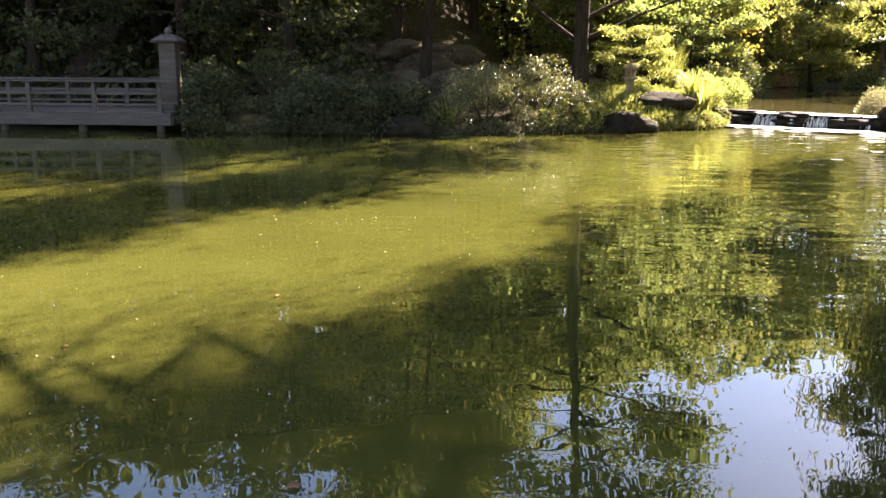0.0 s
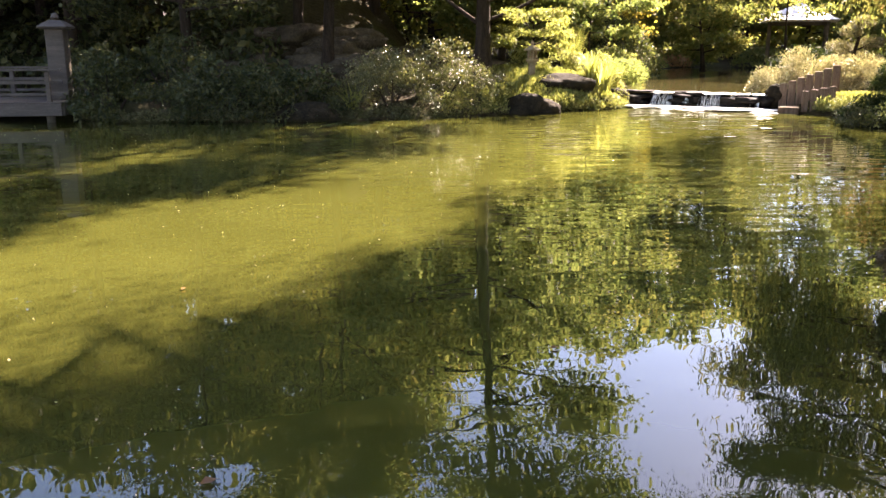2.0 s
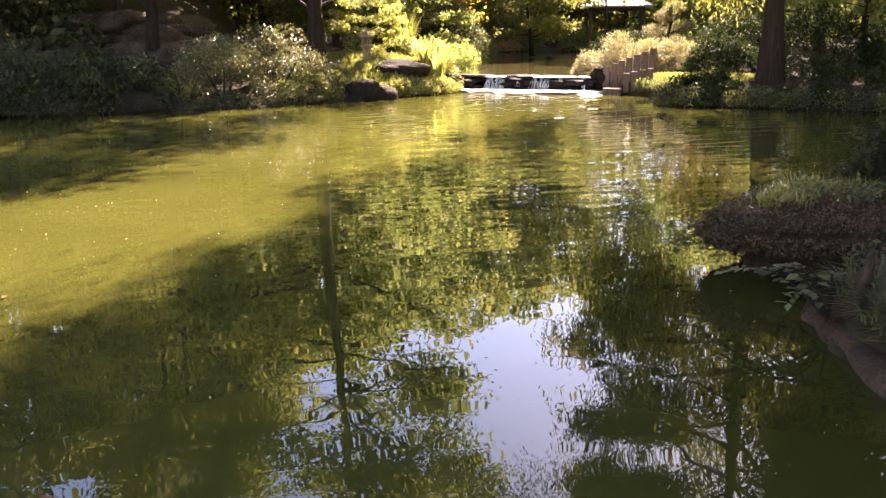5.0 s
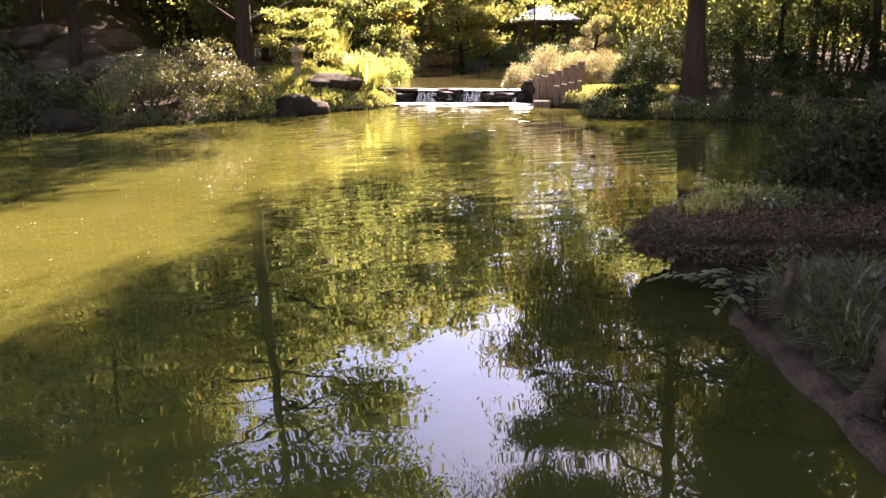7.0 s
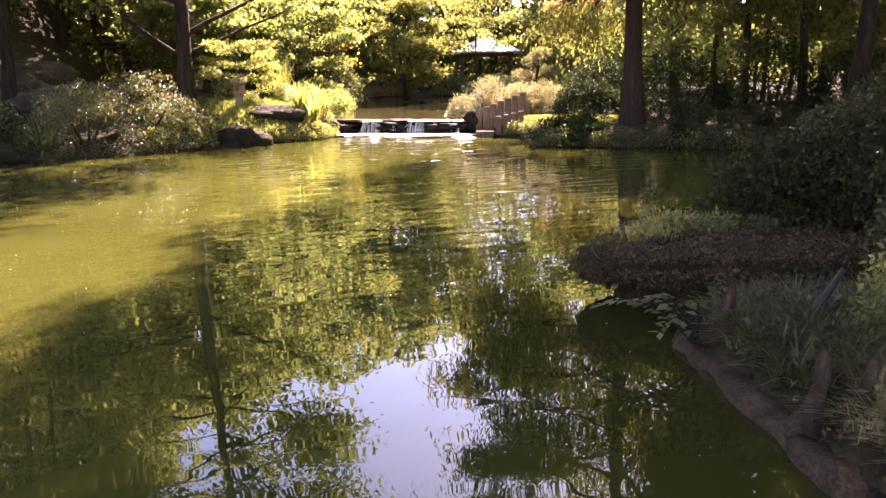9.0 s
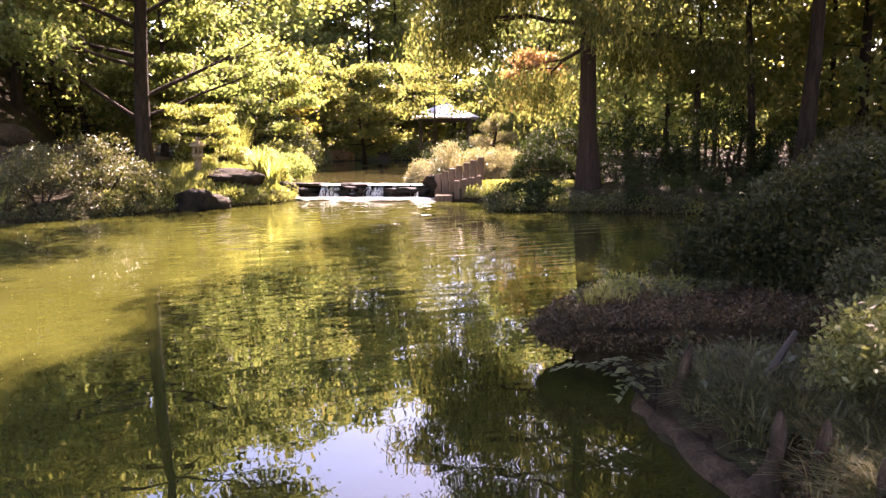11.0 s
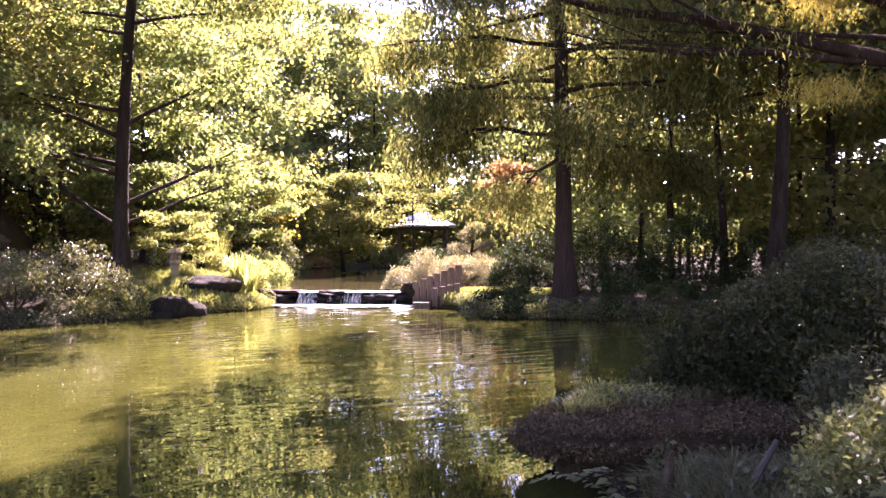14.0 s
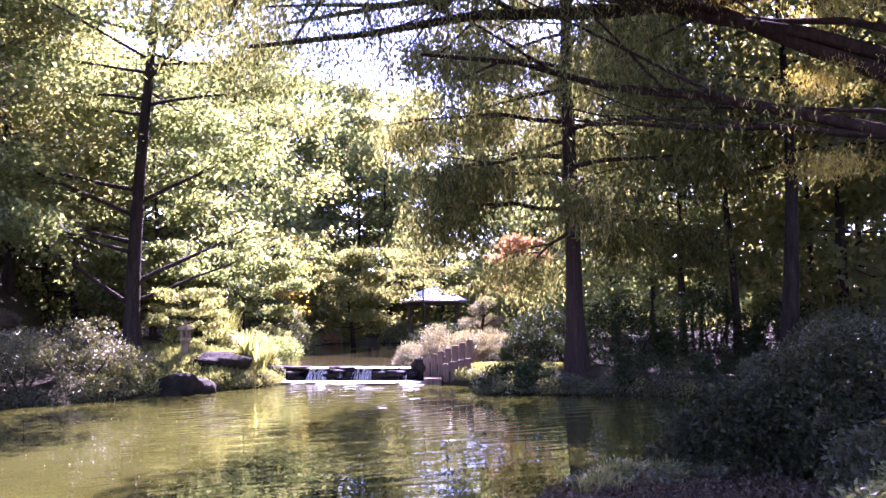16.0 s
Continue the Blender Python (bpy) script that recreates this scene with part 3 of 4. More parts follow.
# the near cypress that overhangs the water
near = tree("bald_cypress", 9.4, 5.2, 20.0, 0.42, "old bald cypress whose dark limbs overhang the near water", L_CYP, M_CYPBARK, nl=12, start=0.5, reach=0.32, profile="cone", leaf_size=0.08, per=50,
            clump=0.6, rise=4, droop=0.04, hang=0.8, z0=0.3, subs=5, sides=14,
            extra=((3.6, -43, 17, 6.2, 0.35, 0.085), (4.2, -43, 26, 6.4, 0.35, 0.11), (4.45, -44, 22, 6.4, 0.4, 0.09), (3.65, -43, 9, 4.2, 0.1, 0.055), (4.8, -43, 14, 4.0, 0.2, 0.05), (3.9, -40, 9, 3.0, 0.1, 0.035), (5.4, -43, 4, 8.5, 0.9), (5.6, -50, 5, 9.0, 1.0), (6.0, -36, 5, 8.5, 0.8), (6.3, -47, 4, 9.5, 1.0), (6.2, -40, 5, 9.0, 0.9), (6.7, -53, 4, 9.5, 1.0), (6.9, -44, 4, 9.8, 1.0),
                   # upper limbs, out of view, added to shade the near water and bank
                   (9.4, -55, 8, 5.5), (9.8, -38, 9, 7), (10.6, -20, 9, 7.5), (11.3, 0, 9, 7), (12.3, -70, 8, 6)))
# unseen trees added on the near bank: their crowns shade the near water
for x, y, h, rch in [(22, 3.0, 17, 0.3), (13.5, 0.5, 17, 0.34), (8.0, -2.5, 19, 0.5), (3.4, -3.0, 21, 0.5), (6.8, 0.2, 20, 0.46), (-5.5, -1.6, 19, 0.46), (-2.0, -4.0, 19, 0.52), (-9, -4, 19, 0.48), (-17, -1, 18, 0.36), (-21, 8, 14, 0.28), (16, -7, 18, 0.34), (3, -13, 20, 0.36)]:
    tree("unseen_bank_tree", x, y, h, 0.25, "unseen tall tree added to keep sky light off the near water", L_JUNIPER, nl=22, start=0.52, reach=rch, leaf_size=1.0, per=11, clump=1.2, flat=0.6, rise=6, group="trees of the near bank")

# low crowns over the kerb, out of view, added to block sky light
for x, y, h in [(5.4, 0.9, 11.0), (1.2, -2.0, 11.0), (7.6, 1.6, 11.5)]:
    tree("unseen_bank_tree", x, y, h, 0.16, "unseen low spreading tree added to darken the water by the kerb", L_JUNIPER, nl=24, start=0.62, reach=0.58, leaf_size=0.85, per=24, clump=1.0, flat=0.5, rise=4, group="low trees of the near bank")

# the far wood's undergrowth, one ring all round
n = 52000
A = rng.uniform(0, 2 * np.pi, n)
A = np.where(rng.uniform(0, 1, n) < 0.75, rng.uniform(radians(-35), radians(75), n), A)
RR = rng.uniform(44, 72, n)
UP = np.column_stack([8 + RR * np.sin(A), 12 + RR * np.cos(A)])
UH = 3.6 + 3.4 * np.sin(A * 17 + RR * 0.3) * np.sin(RR * 0.55 + A * 5)
UZ = land(UP) + np.abs(UH) * rng.uniform(0, 1, n) ** 0.8 + 0.4
keep = poly_dist(UP, UPPER) > 1.0
tagged(mesh_ob("undergrowth", *leaf_geo(np.column_stack([UP, UZ])[keep], 0.6, 0.6), L_WOOD), "tangled green undergrowth of the far wood", "undergrowth", kind="stuff")

# dark brush over the slope
n = 15000
UP = np.column_stack([rng.uniform(-22, 4.5, n), rng.uniform(26.2, 40, n)])
UH = 0.9 + 0.8 * np.sin(UP[:, 0] * 1.9 + UP[:, 1]) * np.sin(UP[:, 1] * 1.4 - UP[:, 0] * 0.6)
UZ = land(UP) + np.abs(UH) * rng.uniform(0, 1, n) ** 0.7
bare = (np.arctan2(UP[:, 0], UP[:, 1]) > radians(-4)) & (UP[:, 1] < 37)      # the bare bank under the sweetgum
UP, UZ = UP[~bare], UZ[~bare]
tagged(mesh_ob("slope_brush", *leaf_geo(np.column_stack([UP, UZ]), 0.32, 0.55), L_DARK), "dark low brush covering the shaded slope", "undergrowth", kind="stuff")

# ---- shrubs of the left bank ----
for x, y, rx, ry, rz, n in [(-6.1, 23.1, 1.0, 0.9, 1.45, 4200), (-3.1, 23.0, 1.5, 1.0, 1.5, 7000), (-0.9, 23.5, 1.0, 0.9, 1.0, 3200), (-4.8, 24.8, 1.2, 1.0, 1.5, 3500), (-7.2, 25.2, 1.0, 1.0, 1.6, 3000)]:
    shrub(x, y, rx, ry, rz, n, L_CAMELLIA, "dark glossy camellia shrub at the pond's edge", 0.115, group="shrubs of the far bank", z=0.1, rough=0.5, lobes=10, clumps=20)
for x, y, rx, ry, rz, n in [(1.2, 23.35, 1.15, 0.9, 1.2, 7000), (2.6, 24.0, 1.2, 0.9, 1.3, 7000), (3.6, 24.9, 0.9, 0.8, 1.0, 4500), (0.3, 24.6, 1.0, 0.9, 1.1, 4000)]:
    shrub(x, y, rx, ry, rz, n, L_SHRUB, "small-leaved azalea with glints of sun on dull leaves", 0.07, group="shrubs of the far bank", z=0.15, rough=0.5, lobes=10, clumps=22)
for x, y, rx, ry, rz, n in [(3.55, 23.95, 0.65, 0.45, 0.55, 2600), (4.25, 24.5, 0.6, 0.5, 0.6, 2600), (4.9, 25.3, 0.7, 0.5, 0.45, 2400), (2.9, 23.7, 0.5, 0.4, 0.4, 1500)]:
    shrub(x, y, rx, ry, rz, n, L_GRASS, "low sunlit yellow-green cover at the water's edge", 0.08, group="low plants of the knoll", z=0.15, stems=3)
for x, y, rx, ry, rz, n in [(6.6, 27.3, 0.8, 0.7, 0.8, 4200), (7.3, 27.7, 0.7, 0.7, 0.9, 3800), (8.0, 27.6, 0.8, 0.7, 0.75, 3800), (8.5, 27.3, 0.6, 0.5, 0.5, 2200), (5.9, 28.2, 0.7, 0.7, 1.0, 2800), (7.6, 26.9, 0.5, 0.4, 0.4, 1500)]:
    shrub(x, y, rx, ry, rz, n, L_LIME if rng.uniform() < 0.7 else L_GUM, "glowing lime-yellow shrub on the lantern's knoll", 0.07, group="lime shrubs", z=0.6, rough=0.55, lobes=10, clumps=14)
tree("maple_tree", 5.9, 27.0, 1.9, 0.04, "small tiered yellow maple behind the stone lantern", L_LIME, nl=12, start=0.35, reach=0.55, leaf_size=0.07, per=55, clump=0.2, flat=0.25, rise=8, z0=0.9)
shrub(9.0, 28.2, 1.0, 0.7, 0.6, 4200, L_GUM, "spreading green shrub that leans over the upper pool", 0.085, z=0.7, rough=0.6, lobes=12, inner=0.4)
for x, y in [(7.55, 26.1), (7.9, 25.9), (8.1, 26.4)]:
    T = thing("iris", x, y, gz(x, y), "bright green iris clump beside the weir", "plant", "irises")
    mesh_ob("leaves", *blades(80, 0.2, 1.0, 0.03, 0.45), L_LIME, T)
T = thing("pampas_grass", 7.5, 28.4, 1.1, "tall upright grass among the lime shrubs", "grass")
mesh_ob("leaves", *blades(160, 0.35, 1.5, 0.012, 0.35), L_GRASS, T)
T = thing("strap_plant", 0.15, 23.1, 0.15, "bright green strap-leaved plant between the shrubs", "plant")
mesh_ob("leaves", *blades(60, 0.16, 0.95, 0.025, 0.5), L_LIME, T)
for i in range(34):
    u = i / 33
    x = -6.8 + 15.2 * u
    y = float(np.interp(x, [-8, -5.7, -2.4, 0.4, 2.6, 4.5, 6.2, 8.4], [24.4, 22.45, 22.45, 22.65, 23.05, 24.05, 24.65, 26.0]))
    shrub(x + rng.uniform(-0.1, 0.1), y + 0.12, 0.34, 0.28, rng.uniform(0.16, 0.34), 420, L_GRASS if x > 2.5 else L_SHRUB, "low leafy cover hanging over the waterline", 0.06, group="edge cover of the far bank", z=0.06, name="edge_plant", stems=0, cat="plant", inner=0.4, rough=0.5)
for i in range(16):
    x = 5.7 + 2.9 * i / 15
    shrub(x, float(np.interp(x, [4.5, 6.2, 8.0, 8.6], [24.0, 24.6, 25.4, 26.2])) + rng.uniform(-0.05, 0.15), 0.3, 0.26, rng.uniform(0.26, 0.42), 560, L_GRASS, "sunlit grassy cover hanging over the knoll's edge", 0.08, group="edge cover of the far bank", z=0.06, name="edge_plant", stems=0, cat="plant", inner=0.3, rough=0.5, aspect=0.3)
SH = np.array([(7.4, 7.35), (9.1, 7.75), (11.1, 9.25), (13.5, 11.65), (16.9, 14.0), (17.0, 15.6), (15.5, 16.8), (14.3, 17.8), (13.4, 18.5), (12.4, 19.4), (12.6, 20.2)])
for i in range(52):
    q = i / 51 * (len(SH) - 1)
    x, y = [float(np.interp(q, np.arange(len(SH)), SH[:, c])) for c in (0, 1)]
    shrub(x + rng.uniform(-0.15, 0.15), y + rng.uniform(-0.1, 0.1), 0.45, 0.4, rng.uniform(0.2, 0.42), 420, L_SHRUB if i % 4 else L_GRASS, "low dark leafy cover on the cove's shore", 0.075, group="edge cover of the cove", z=0.06, name="edge_plant", stems=0, cat="plant", inner=0.4, rough=0.5)
# turf of the knoll and the lawn by the steps
def turf(name, x0, x1, y0, y1, n, h, leaf, label, keep):
    P = np.column_stack([rng.uniform(x0, x1, n), rng.uniform(y0, y1, n)])
    P = P[keep(P)]
    V, F = leaf_geo(np.column_stack([P, land(P) - 0.02]), h, 0.16, direc=np.array([0, 0, 1.6]), spread=0.7, up=0)
    return tagged(mesh_ob(name, V, F, leaf), label, "grass", kind="stuff")
turf("knoll_grass", 4.2, 8.8, 24.0, 27.8, 26000, 0.16, L_GRASS, "sunlit rough grass on the lantern's knoll", lambda P: poly_dist(P, POND) > -0.04)
turf("lawn", 13.2, 16.0, 19.6, 23.2, 22000, 0.12, L_GRASS, "small sunlit lawn beside the timber posts", lambda P: poly_dist(P, POND) > 0.02)

rock(5.3, 24.15, 0.1, 0.82, 0.5, 0.48, 3, "dark rounded boulder at the pond's edge", rz=-8)
rock(6.5, 25.5, 0.72, 0.98, 0.55, 0.34, 5, "flat brown boulder on the lantern's knoll", rz=5)
rock(-1.0, 22.6, 0.12, 0.95, 0.4, 0.36, 9, "long weathered grey stone at the waterline", rz=4)
for i in range(16):
    x, y = -3.5 + 0.55 * i + rng.uniform(-0.3, 0.3), 27.6 + 1.1 * (i % 4) + rng.uniform(-0.3, 0.3)
    rock(x, y, gz(x, y) + 0.1, rng.uniform(1.0, 1.7), rng.uniform(0.6, 1.0), rng.uniform(0.3, 0.5), 20 + i, "brown shaded boulder set in the dark slope", M_SLOPE, group="boulders of the slope", rz=rng.uniform(-40, 40), rough=0.5)


# ---- stone lantern ----
def lathe(bm, prof, sides, cx=0, cy=0):
    rings = []
    for r, z in prof:
        rings.append([bm.verts.new((cx + r * math.cos(2 * math.pi * (k + 0.5) / sides), cy + r * math.sin(2 * math.pi * (k + 0.5) / sides), z)) for k in range(sides)])
    for a, b in zip(rings, rings[1:]):
        for k in range(sides):
            bm.faces.new((a[k], a[(k + 1) % sides], b[(k + 1) % sides], b[k]))
    bm.faces.new(rings[0][::-1]), bm.faces.new(rings[-1])
    return bm


T = thing("stone_lantern", 5.63, 25.85, 0.78, "pale granite garden lantern on the sunlit knoll", "lantern")
part("base", lathe(bmesh.new(), [(0.24, 0), (0.25, 0.08), (0.2, 0.13), (0.13, 0.17)], 6), M_LANTERN, T)
part("shaft", lathe(bmesh.new(), [(0.12, 0.17), (0.105, 0.3), (0.105, 0.5), (0.125, 0.6)], 12), M_LANTERN, T)
part("platform", lathe(bmesh.new(), [(0.125, 0.6), (0.2, 0.66), (0.21, 0.72), (0.17, 0.74)], 6), M_LANTERN, T)
for k in range(6):
    a = 2 * math.pi * (k + 0.5) / 6
    part("firebox_post", box(bmesh.new(), 0.13 * math.cos(a), 0.13 * math.sin(a), 0.84, 0.05, 0.05, 0.2, 0.006, math.degrees(a)), M_LANTERN, T)
roof = part("roof", lathe(bmesh.new(), [(0.13, 0.94), (0.27, 0.96), (0.26, 1.0), (0.14, 1.08), (0.06, 1.13)], 6), M_LANTERN, T)
part("finial", lathe(bmesh.new(), [(0.04, 1.13), (0.065, 1.17), (0.055, 1.21), (0.01, 1.27)], 10), M_LANTERN, roof)

# ---- deck with railing, and the pillar at its end ----
D = thing("boardwalk", -7.2, 22.6, 0, "weathered grey timber boardwalk with a low railing over the water", "boardwalk")
for i in range(56):
    bm = box(bmesh.new(), -0.14 - 0.28 * i, 1.3, 0.50, 0.27, 2.6, 0.05, 0.006)
    part("plank", bm, M_WOOD, D)
part("fascia", box(bmesh.new(), -7.8, 0.02, 0.33, 15.6, 0.06, 0.29, 0.008), M_WOOD, D)
part("fascia", box(bmesh.new(), 0.03, 1.3, 0.33, 0.06, 2.5, 0.29, 0.008), M_WOOD, D)
for i in range(8):
    part("pile", lathe(bmesh.new(), [(0.11, -1.0), (0.11, 0.46)], 10, -0.4 - 2.1 * i, 0.35), M_WOOD, D)
for i in range(9):
    part("post", box(bmesh.new(), -0.3 - 1.29 * 1.34 * i, 0.09, 0.87, 0.11, 0.1, 0.84, 0.008), M_WOOD, D)
for z, hh in ((1.33, 0.05), (1.02, 0.09), (0.72, 0.07)):
    part("rail", box(bmesh.new(), -7.8, 0.09 if z < 1.3 else 0.08, z, 15.7, 0.05 if z < 1.3 else 0.15, hh, 0.006), M_WOOD, D)
    part("rail", box(bmesh.new(), -7.8, 2.5, z, 15.7, 0.05 if z < 1.3 else 0.15, hh, 0.006), M_WOOD, D)
for i in range(9):
    part("post", box(bmesh.new(), -0.3 - 1.29 * 1.34 * i, 2.5, 0.87, 0.11, 0.1, 0.84, 0.008), M_WOOD, D)
T = thing("pillar", -7.5, 23.75, 0.3, "square timber pillar with a pointed cap at the boardwalk's end", "pillar")
part("shaft", box(bmesh.new(), 0, 0, 1.02, 0.46, 0.46, 2.05, 0.02), M_WOOD, T)
bm = bmesh.new()
lathe(bm, [(0.50, 2.05), (0.53, 2.10), (0.34, 2.20), (0.20, 2.26)], 4)
cap = part("cap", bm, M_WOOD, T)
part("finial", lathe(bmesh.new(), [(0.07, 2.26), (0.11, 2.33), (0.08, 2.42), (0.02, 2.46)], 10), M_WOOD, cap)

T = thing("garden_steps", -11.6, 27.0, 0.9, "dim timber steps climbing the dark slope", "steps", rz=4)
for i in range(10):
    part("tread", box(bmesh.new(), 0, 0.42 * i, 0.24 * i, 1.1, 0.34, 0.1, 0.01), M_BARK, T)
    part("riser", box(bmesh.new(), 0, 0.42 * i - 0.14, 0.24 * i - 0.15, 1.06, 0.05, 0.2, 0.006), M_BARK, T)

# ---- weir ----
W0, W1 = np.array([8.9, 26.75]), np.array([12.75, 24.35])
wd = (W1 - W0) / np.linalg.norm(W1 - W0)
wn_ = np.array([-wd[1], wd[0]])
wang = math.degrees(math.atan2(wd[1], wd[0]))
bm = bmesh.new()
box(bm, *((W0 + W1) / 2 + wn_ * 0.45), 0.14, 4.9, 0.5, 0.56, 0.03, wang)
tagged(part("weir_sill", bm, M_SLATE, None), "dark wet stone sill between the two pools", "weir", kind="structure")
for i, (u, w, o, z, sy, sz) in enumerate([
        (0.05, 0.42, -0.02, 0.24, 0.34, 0.17), (0.14, 0.46, 0.35, 0.42, 0.30, 0.09), (0.25, 0.26, 0.12, 0.16, 0.25, 0.16),
        (0.37, 0.34, 0.0, 0.20, 0.30, 0.18), (0.44, 0.60, 0.38, 0.42, 0.36, 0.09), (0.49, 0.30, 0.02, 0.22, 0.28, 0.17), (0.41, 0.42, 0.06, 0.36, 0.30, 0.08),
        (0.60, 0.28, 0.14, 0.18, 0.28, 0.17), (0.72, 0.38, 0.0, 0.21, 0.32, 0.18), (0.84, 0.46, 0.02, 0.24, 0.34, 0.18), (0.93, 0.30, 0.1, 0.26, 0.3, 0.2), (0.33, 0.34, 0.42, 0.40, 0.28, 0.08),
        (0.03, 0.34, 0.22, 0.43, 0.26, 0.10), (0.66, 0.36, 0.5, 0.42, 0.24, 0.08), (0.48, 0.36, 0.10, 0.40, 0.26, 0.10), (0.12, 0.30, -0.18, 0.08, 0.22, 0.14), (0.46, 0.3, -0.2, 0.06, 0.22, 0.13), (0.78, 0.34, -0.18, 0.07, 0.24, 0.14)]):
    p = W0 + (W1 - W0) * u + wn_ * o
    rock(p[0], p[1], z, w, sy, sz, 50 + i, "dark wet flat-topped slab of the weir", M_SLATE, wang + rng.uniform(-22, 22), "weir slabs", "weir_slab", 0.62, 0.72)
rock(12.95, 24.55, 0.35, 0.4, 0.35, 0.42, 71, "tall dark stone at the end of the weir", M_ROCK)
rock(8.55, 26.5, 0.3, 0.35, 0.3, 0.3, 72, "mossy stone at the end of the weir", M_ROCK)

# ---- timber posts, step and azaleas ----
P0, P1 = np.array([12.94, 24.27]), np.array([14.15, 23.58])
for i in range(7):
    p = P0 + (P1 - P0) * i / 6
    T = thing("timber_post", p[0], p[1], 0.05, "square-cut reddish timber post of a stepped edging", "post", "stepped timber posts", rz=-30)
    part("shaft", box(bmesh.new(), 0, 0, (0.74 + 0.09 * i) / 2, 0.21, 0.2, 0.74 + 0.09 * i, 0.015), M_POST, T)
P0, P1 = np.array([12.99, 23.1]), np.array([13.6, 22.75])
for i in range(4):
    p = P0 + (P1 - P0) * i / 3
    T = thing("timber_post", p[0], p[1], 0.05, "square-cut reddish timber post of a stepped edging", "post", "stepped timber posts", rz=-30)
    part("shaft", box(bmesh.new(), 0, 0, (0.58 + 0.05 * i) / 2, 0.17, 0.17, 0.58 + 0.05 * i, 0.015), M_POST, T)
tagged(part("stone_step", box(bmesh.new(), 12.72, 23.45, 0.08, 0.55, 0.8, 0.2, 0.02, -30), M_POST, None), "flat pale stone step at the water", "step")
for x, y in [(13.35, 22.6), (13.75, 22.45), (14.15, 22.2), (13.5, 22.1), (13.9, 21.8), (14.3, 21.6)]:
    shrub(x, y, 0.34, 0.3, 0.26, 900, L_GRASS, "bright low grass before the timber posts", 0.09, name="edge_plant", group="grass by the posts", z=0.2, stems=0, cat="plant", inner=0.3, aspect=0.2)
for x, y, rx, ry, rz in [(14.3, 25.4, 0.95, 0.85, 0.95), (15.9, 24.4, 0.9, 0.8, 0.75), (13.6, 25.9, 0.7, 0.6, 0.6), (15.0, 24.5, 0.5, 0.5, 0.5)]:
    shrub(x, y, rx, ry, rz, 6000, L_PALE, "clipped mound of pale straw-coloured azalea in full sun", 0.10, group="pale azaleas", z=0.5, rough=0.45, lobes=12, up=0.1, aspect=0.3, out=1.6, clumps=26)
# clipped pine
T = thing("cloud_pine", 16.9, 27.2, 0.6, "small pine clipped into flat cloud-shaped pads", "pine tree")
tk = np.array([(0, 0, 0), (0.1, 0, 0.5), (-0.05, 0, 1.0), (0.08, 0, 1.5), (0, 0, 2.05)])
mesh_ob("trunk", *tube(tk, [0.09, 0.075, 0.065, 0.05, 0.03], 8), M_BARK, T, smooth=True)
for x, y, z, r in [(-0.6, 0, 0.75, 0.45), (0.6, 0.1, 0.8, 0.45), (-0.45, 0.2, 1.25, 0.42), (0.5, -0.1, 1.35, 0.42), (0, 0.3, 1.0, 0.4), (-0.2, 0, 1.75, 0.38), (0.2, 0, 2.05, 0.36), (0.1, -0.4, 0.7, 0.4)]:
    mesh_ob("pad", *leaf_geo(blob_points(1100, r, r, 0.2, 0.6, 6, 0.2, -0.9) + np.array([x, y, z]), 0.09, 0.3), L_PINE, T)
    mesh_ob("branch", *tube(np.array([(0.0, 0, z - 0.25), (x * 0.5, y * 0.5, z - 0.12), (x, y, z)]), [0.03, 0.025, 0.015], 5), M_BARK, T)

# ---- pavilion ----
T = thing("pavilion", 22.95, 42.2, 0.55, "small open garden pavilion with a pale hipped roof", "pavilion", rz=-28)
bm = bmesh.new()
lathe(bm, [(2.55, 2.42), (2.62, 2.50), (1.6, 2.84), (0.55, 3.2), (0.12, 3.35)], 4)
roof = part("roof", bm, M_ROOF, T, "pale sunlit roof")
part("finial", lathe(bmesh.new(), [(0.1, 3.35), (0.14, 3.45), (0.03, 3.6)], 8), M_ROOF, roof)
for sx in (-1, 1):
    for sy in (-1, 1):
        part("post", box(bmesh.new(), 1.35 * sx, 1.35 * sy, 1.2, 0.15, 0.15, 2.5, 0.01), M_WOOD, T)
    part("beam", box(bmesh.new(), 1.35 * sx, 0, 2.35, 0.13, 2.9, 0.18, 0.01), M_WOOD, T)
    part("rail", box(bmesh.new(), 1.35 * sx, 0, 0.75, 0.07, 2.7, 0.08, 0.01), M_WOOD, T)
    part("beam", box(bmesh.new(), 0, 1.35 * sx, 2.35, 2.9, 0.13, 0.18, 0.01), M_WOOD, T)
part("floor", box(bmesh.new(), 0, 0, 0.08, 3.3, 3.3, 0.3, 0.02), M_CONCRETE, T)

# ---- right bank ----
# shrubs and junipers whose leaves are darkened to stand for the cove's shade
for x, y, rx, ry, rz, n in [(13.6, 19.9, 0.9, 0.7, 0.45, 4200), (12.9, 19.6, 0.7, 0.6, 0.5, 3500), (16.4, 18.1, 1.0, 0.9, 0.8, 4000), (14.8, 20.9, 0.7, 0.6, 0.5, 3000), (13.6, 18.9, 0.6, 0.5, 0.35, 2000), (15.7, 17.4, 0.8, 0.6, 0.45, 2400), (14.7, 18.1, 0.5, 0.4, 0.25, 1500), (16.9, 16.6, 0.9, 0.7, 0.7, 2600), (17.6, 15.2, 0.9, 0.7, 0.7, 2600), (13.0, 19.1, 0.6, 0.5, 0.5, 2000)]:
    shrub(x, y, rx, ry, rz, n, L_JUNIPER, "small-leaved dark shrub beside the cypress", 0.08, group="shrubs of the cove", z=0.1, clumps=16)
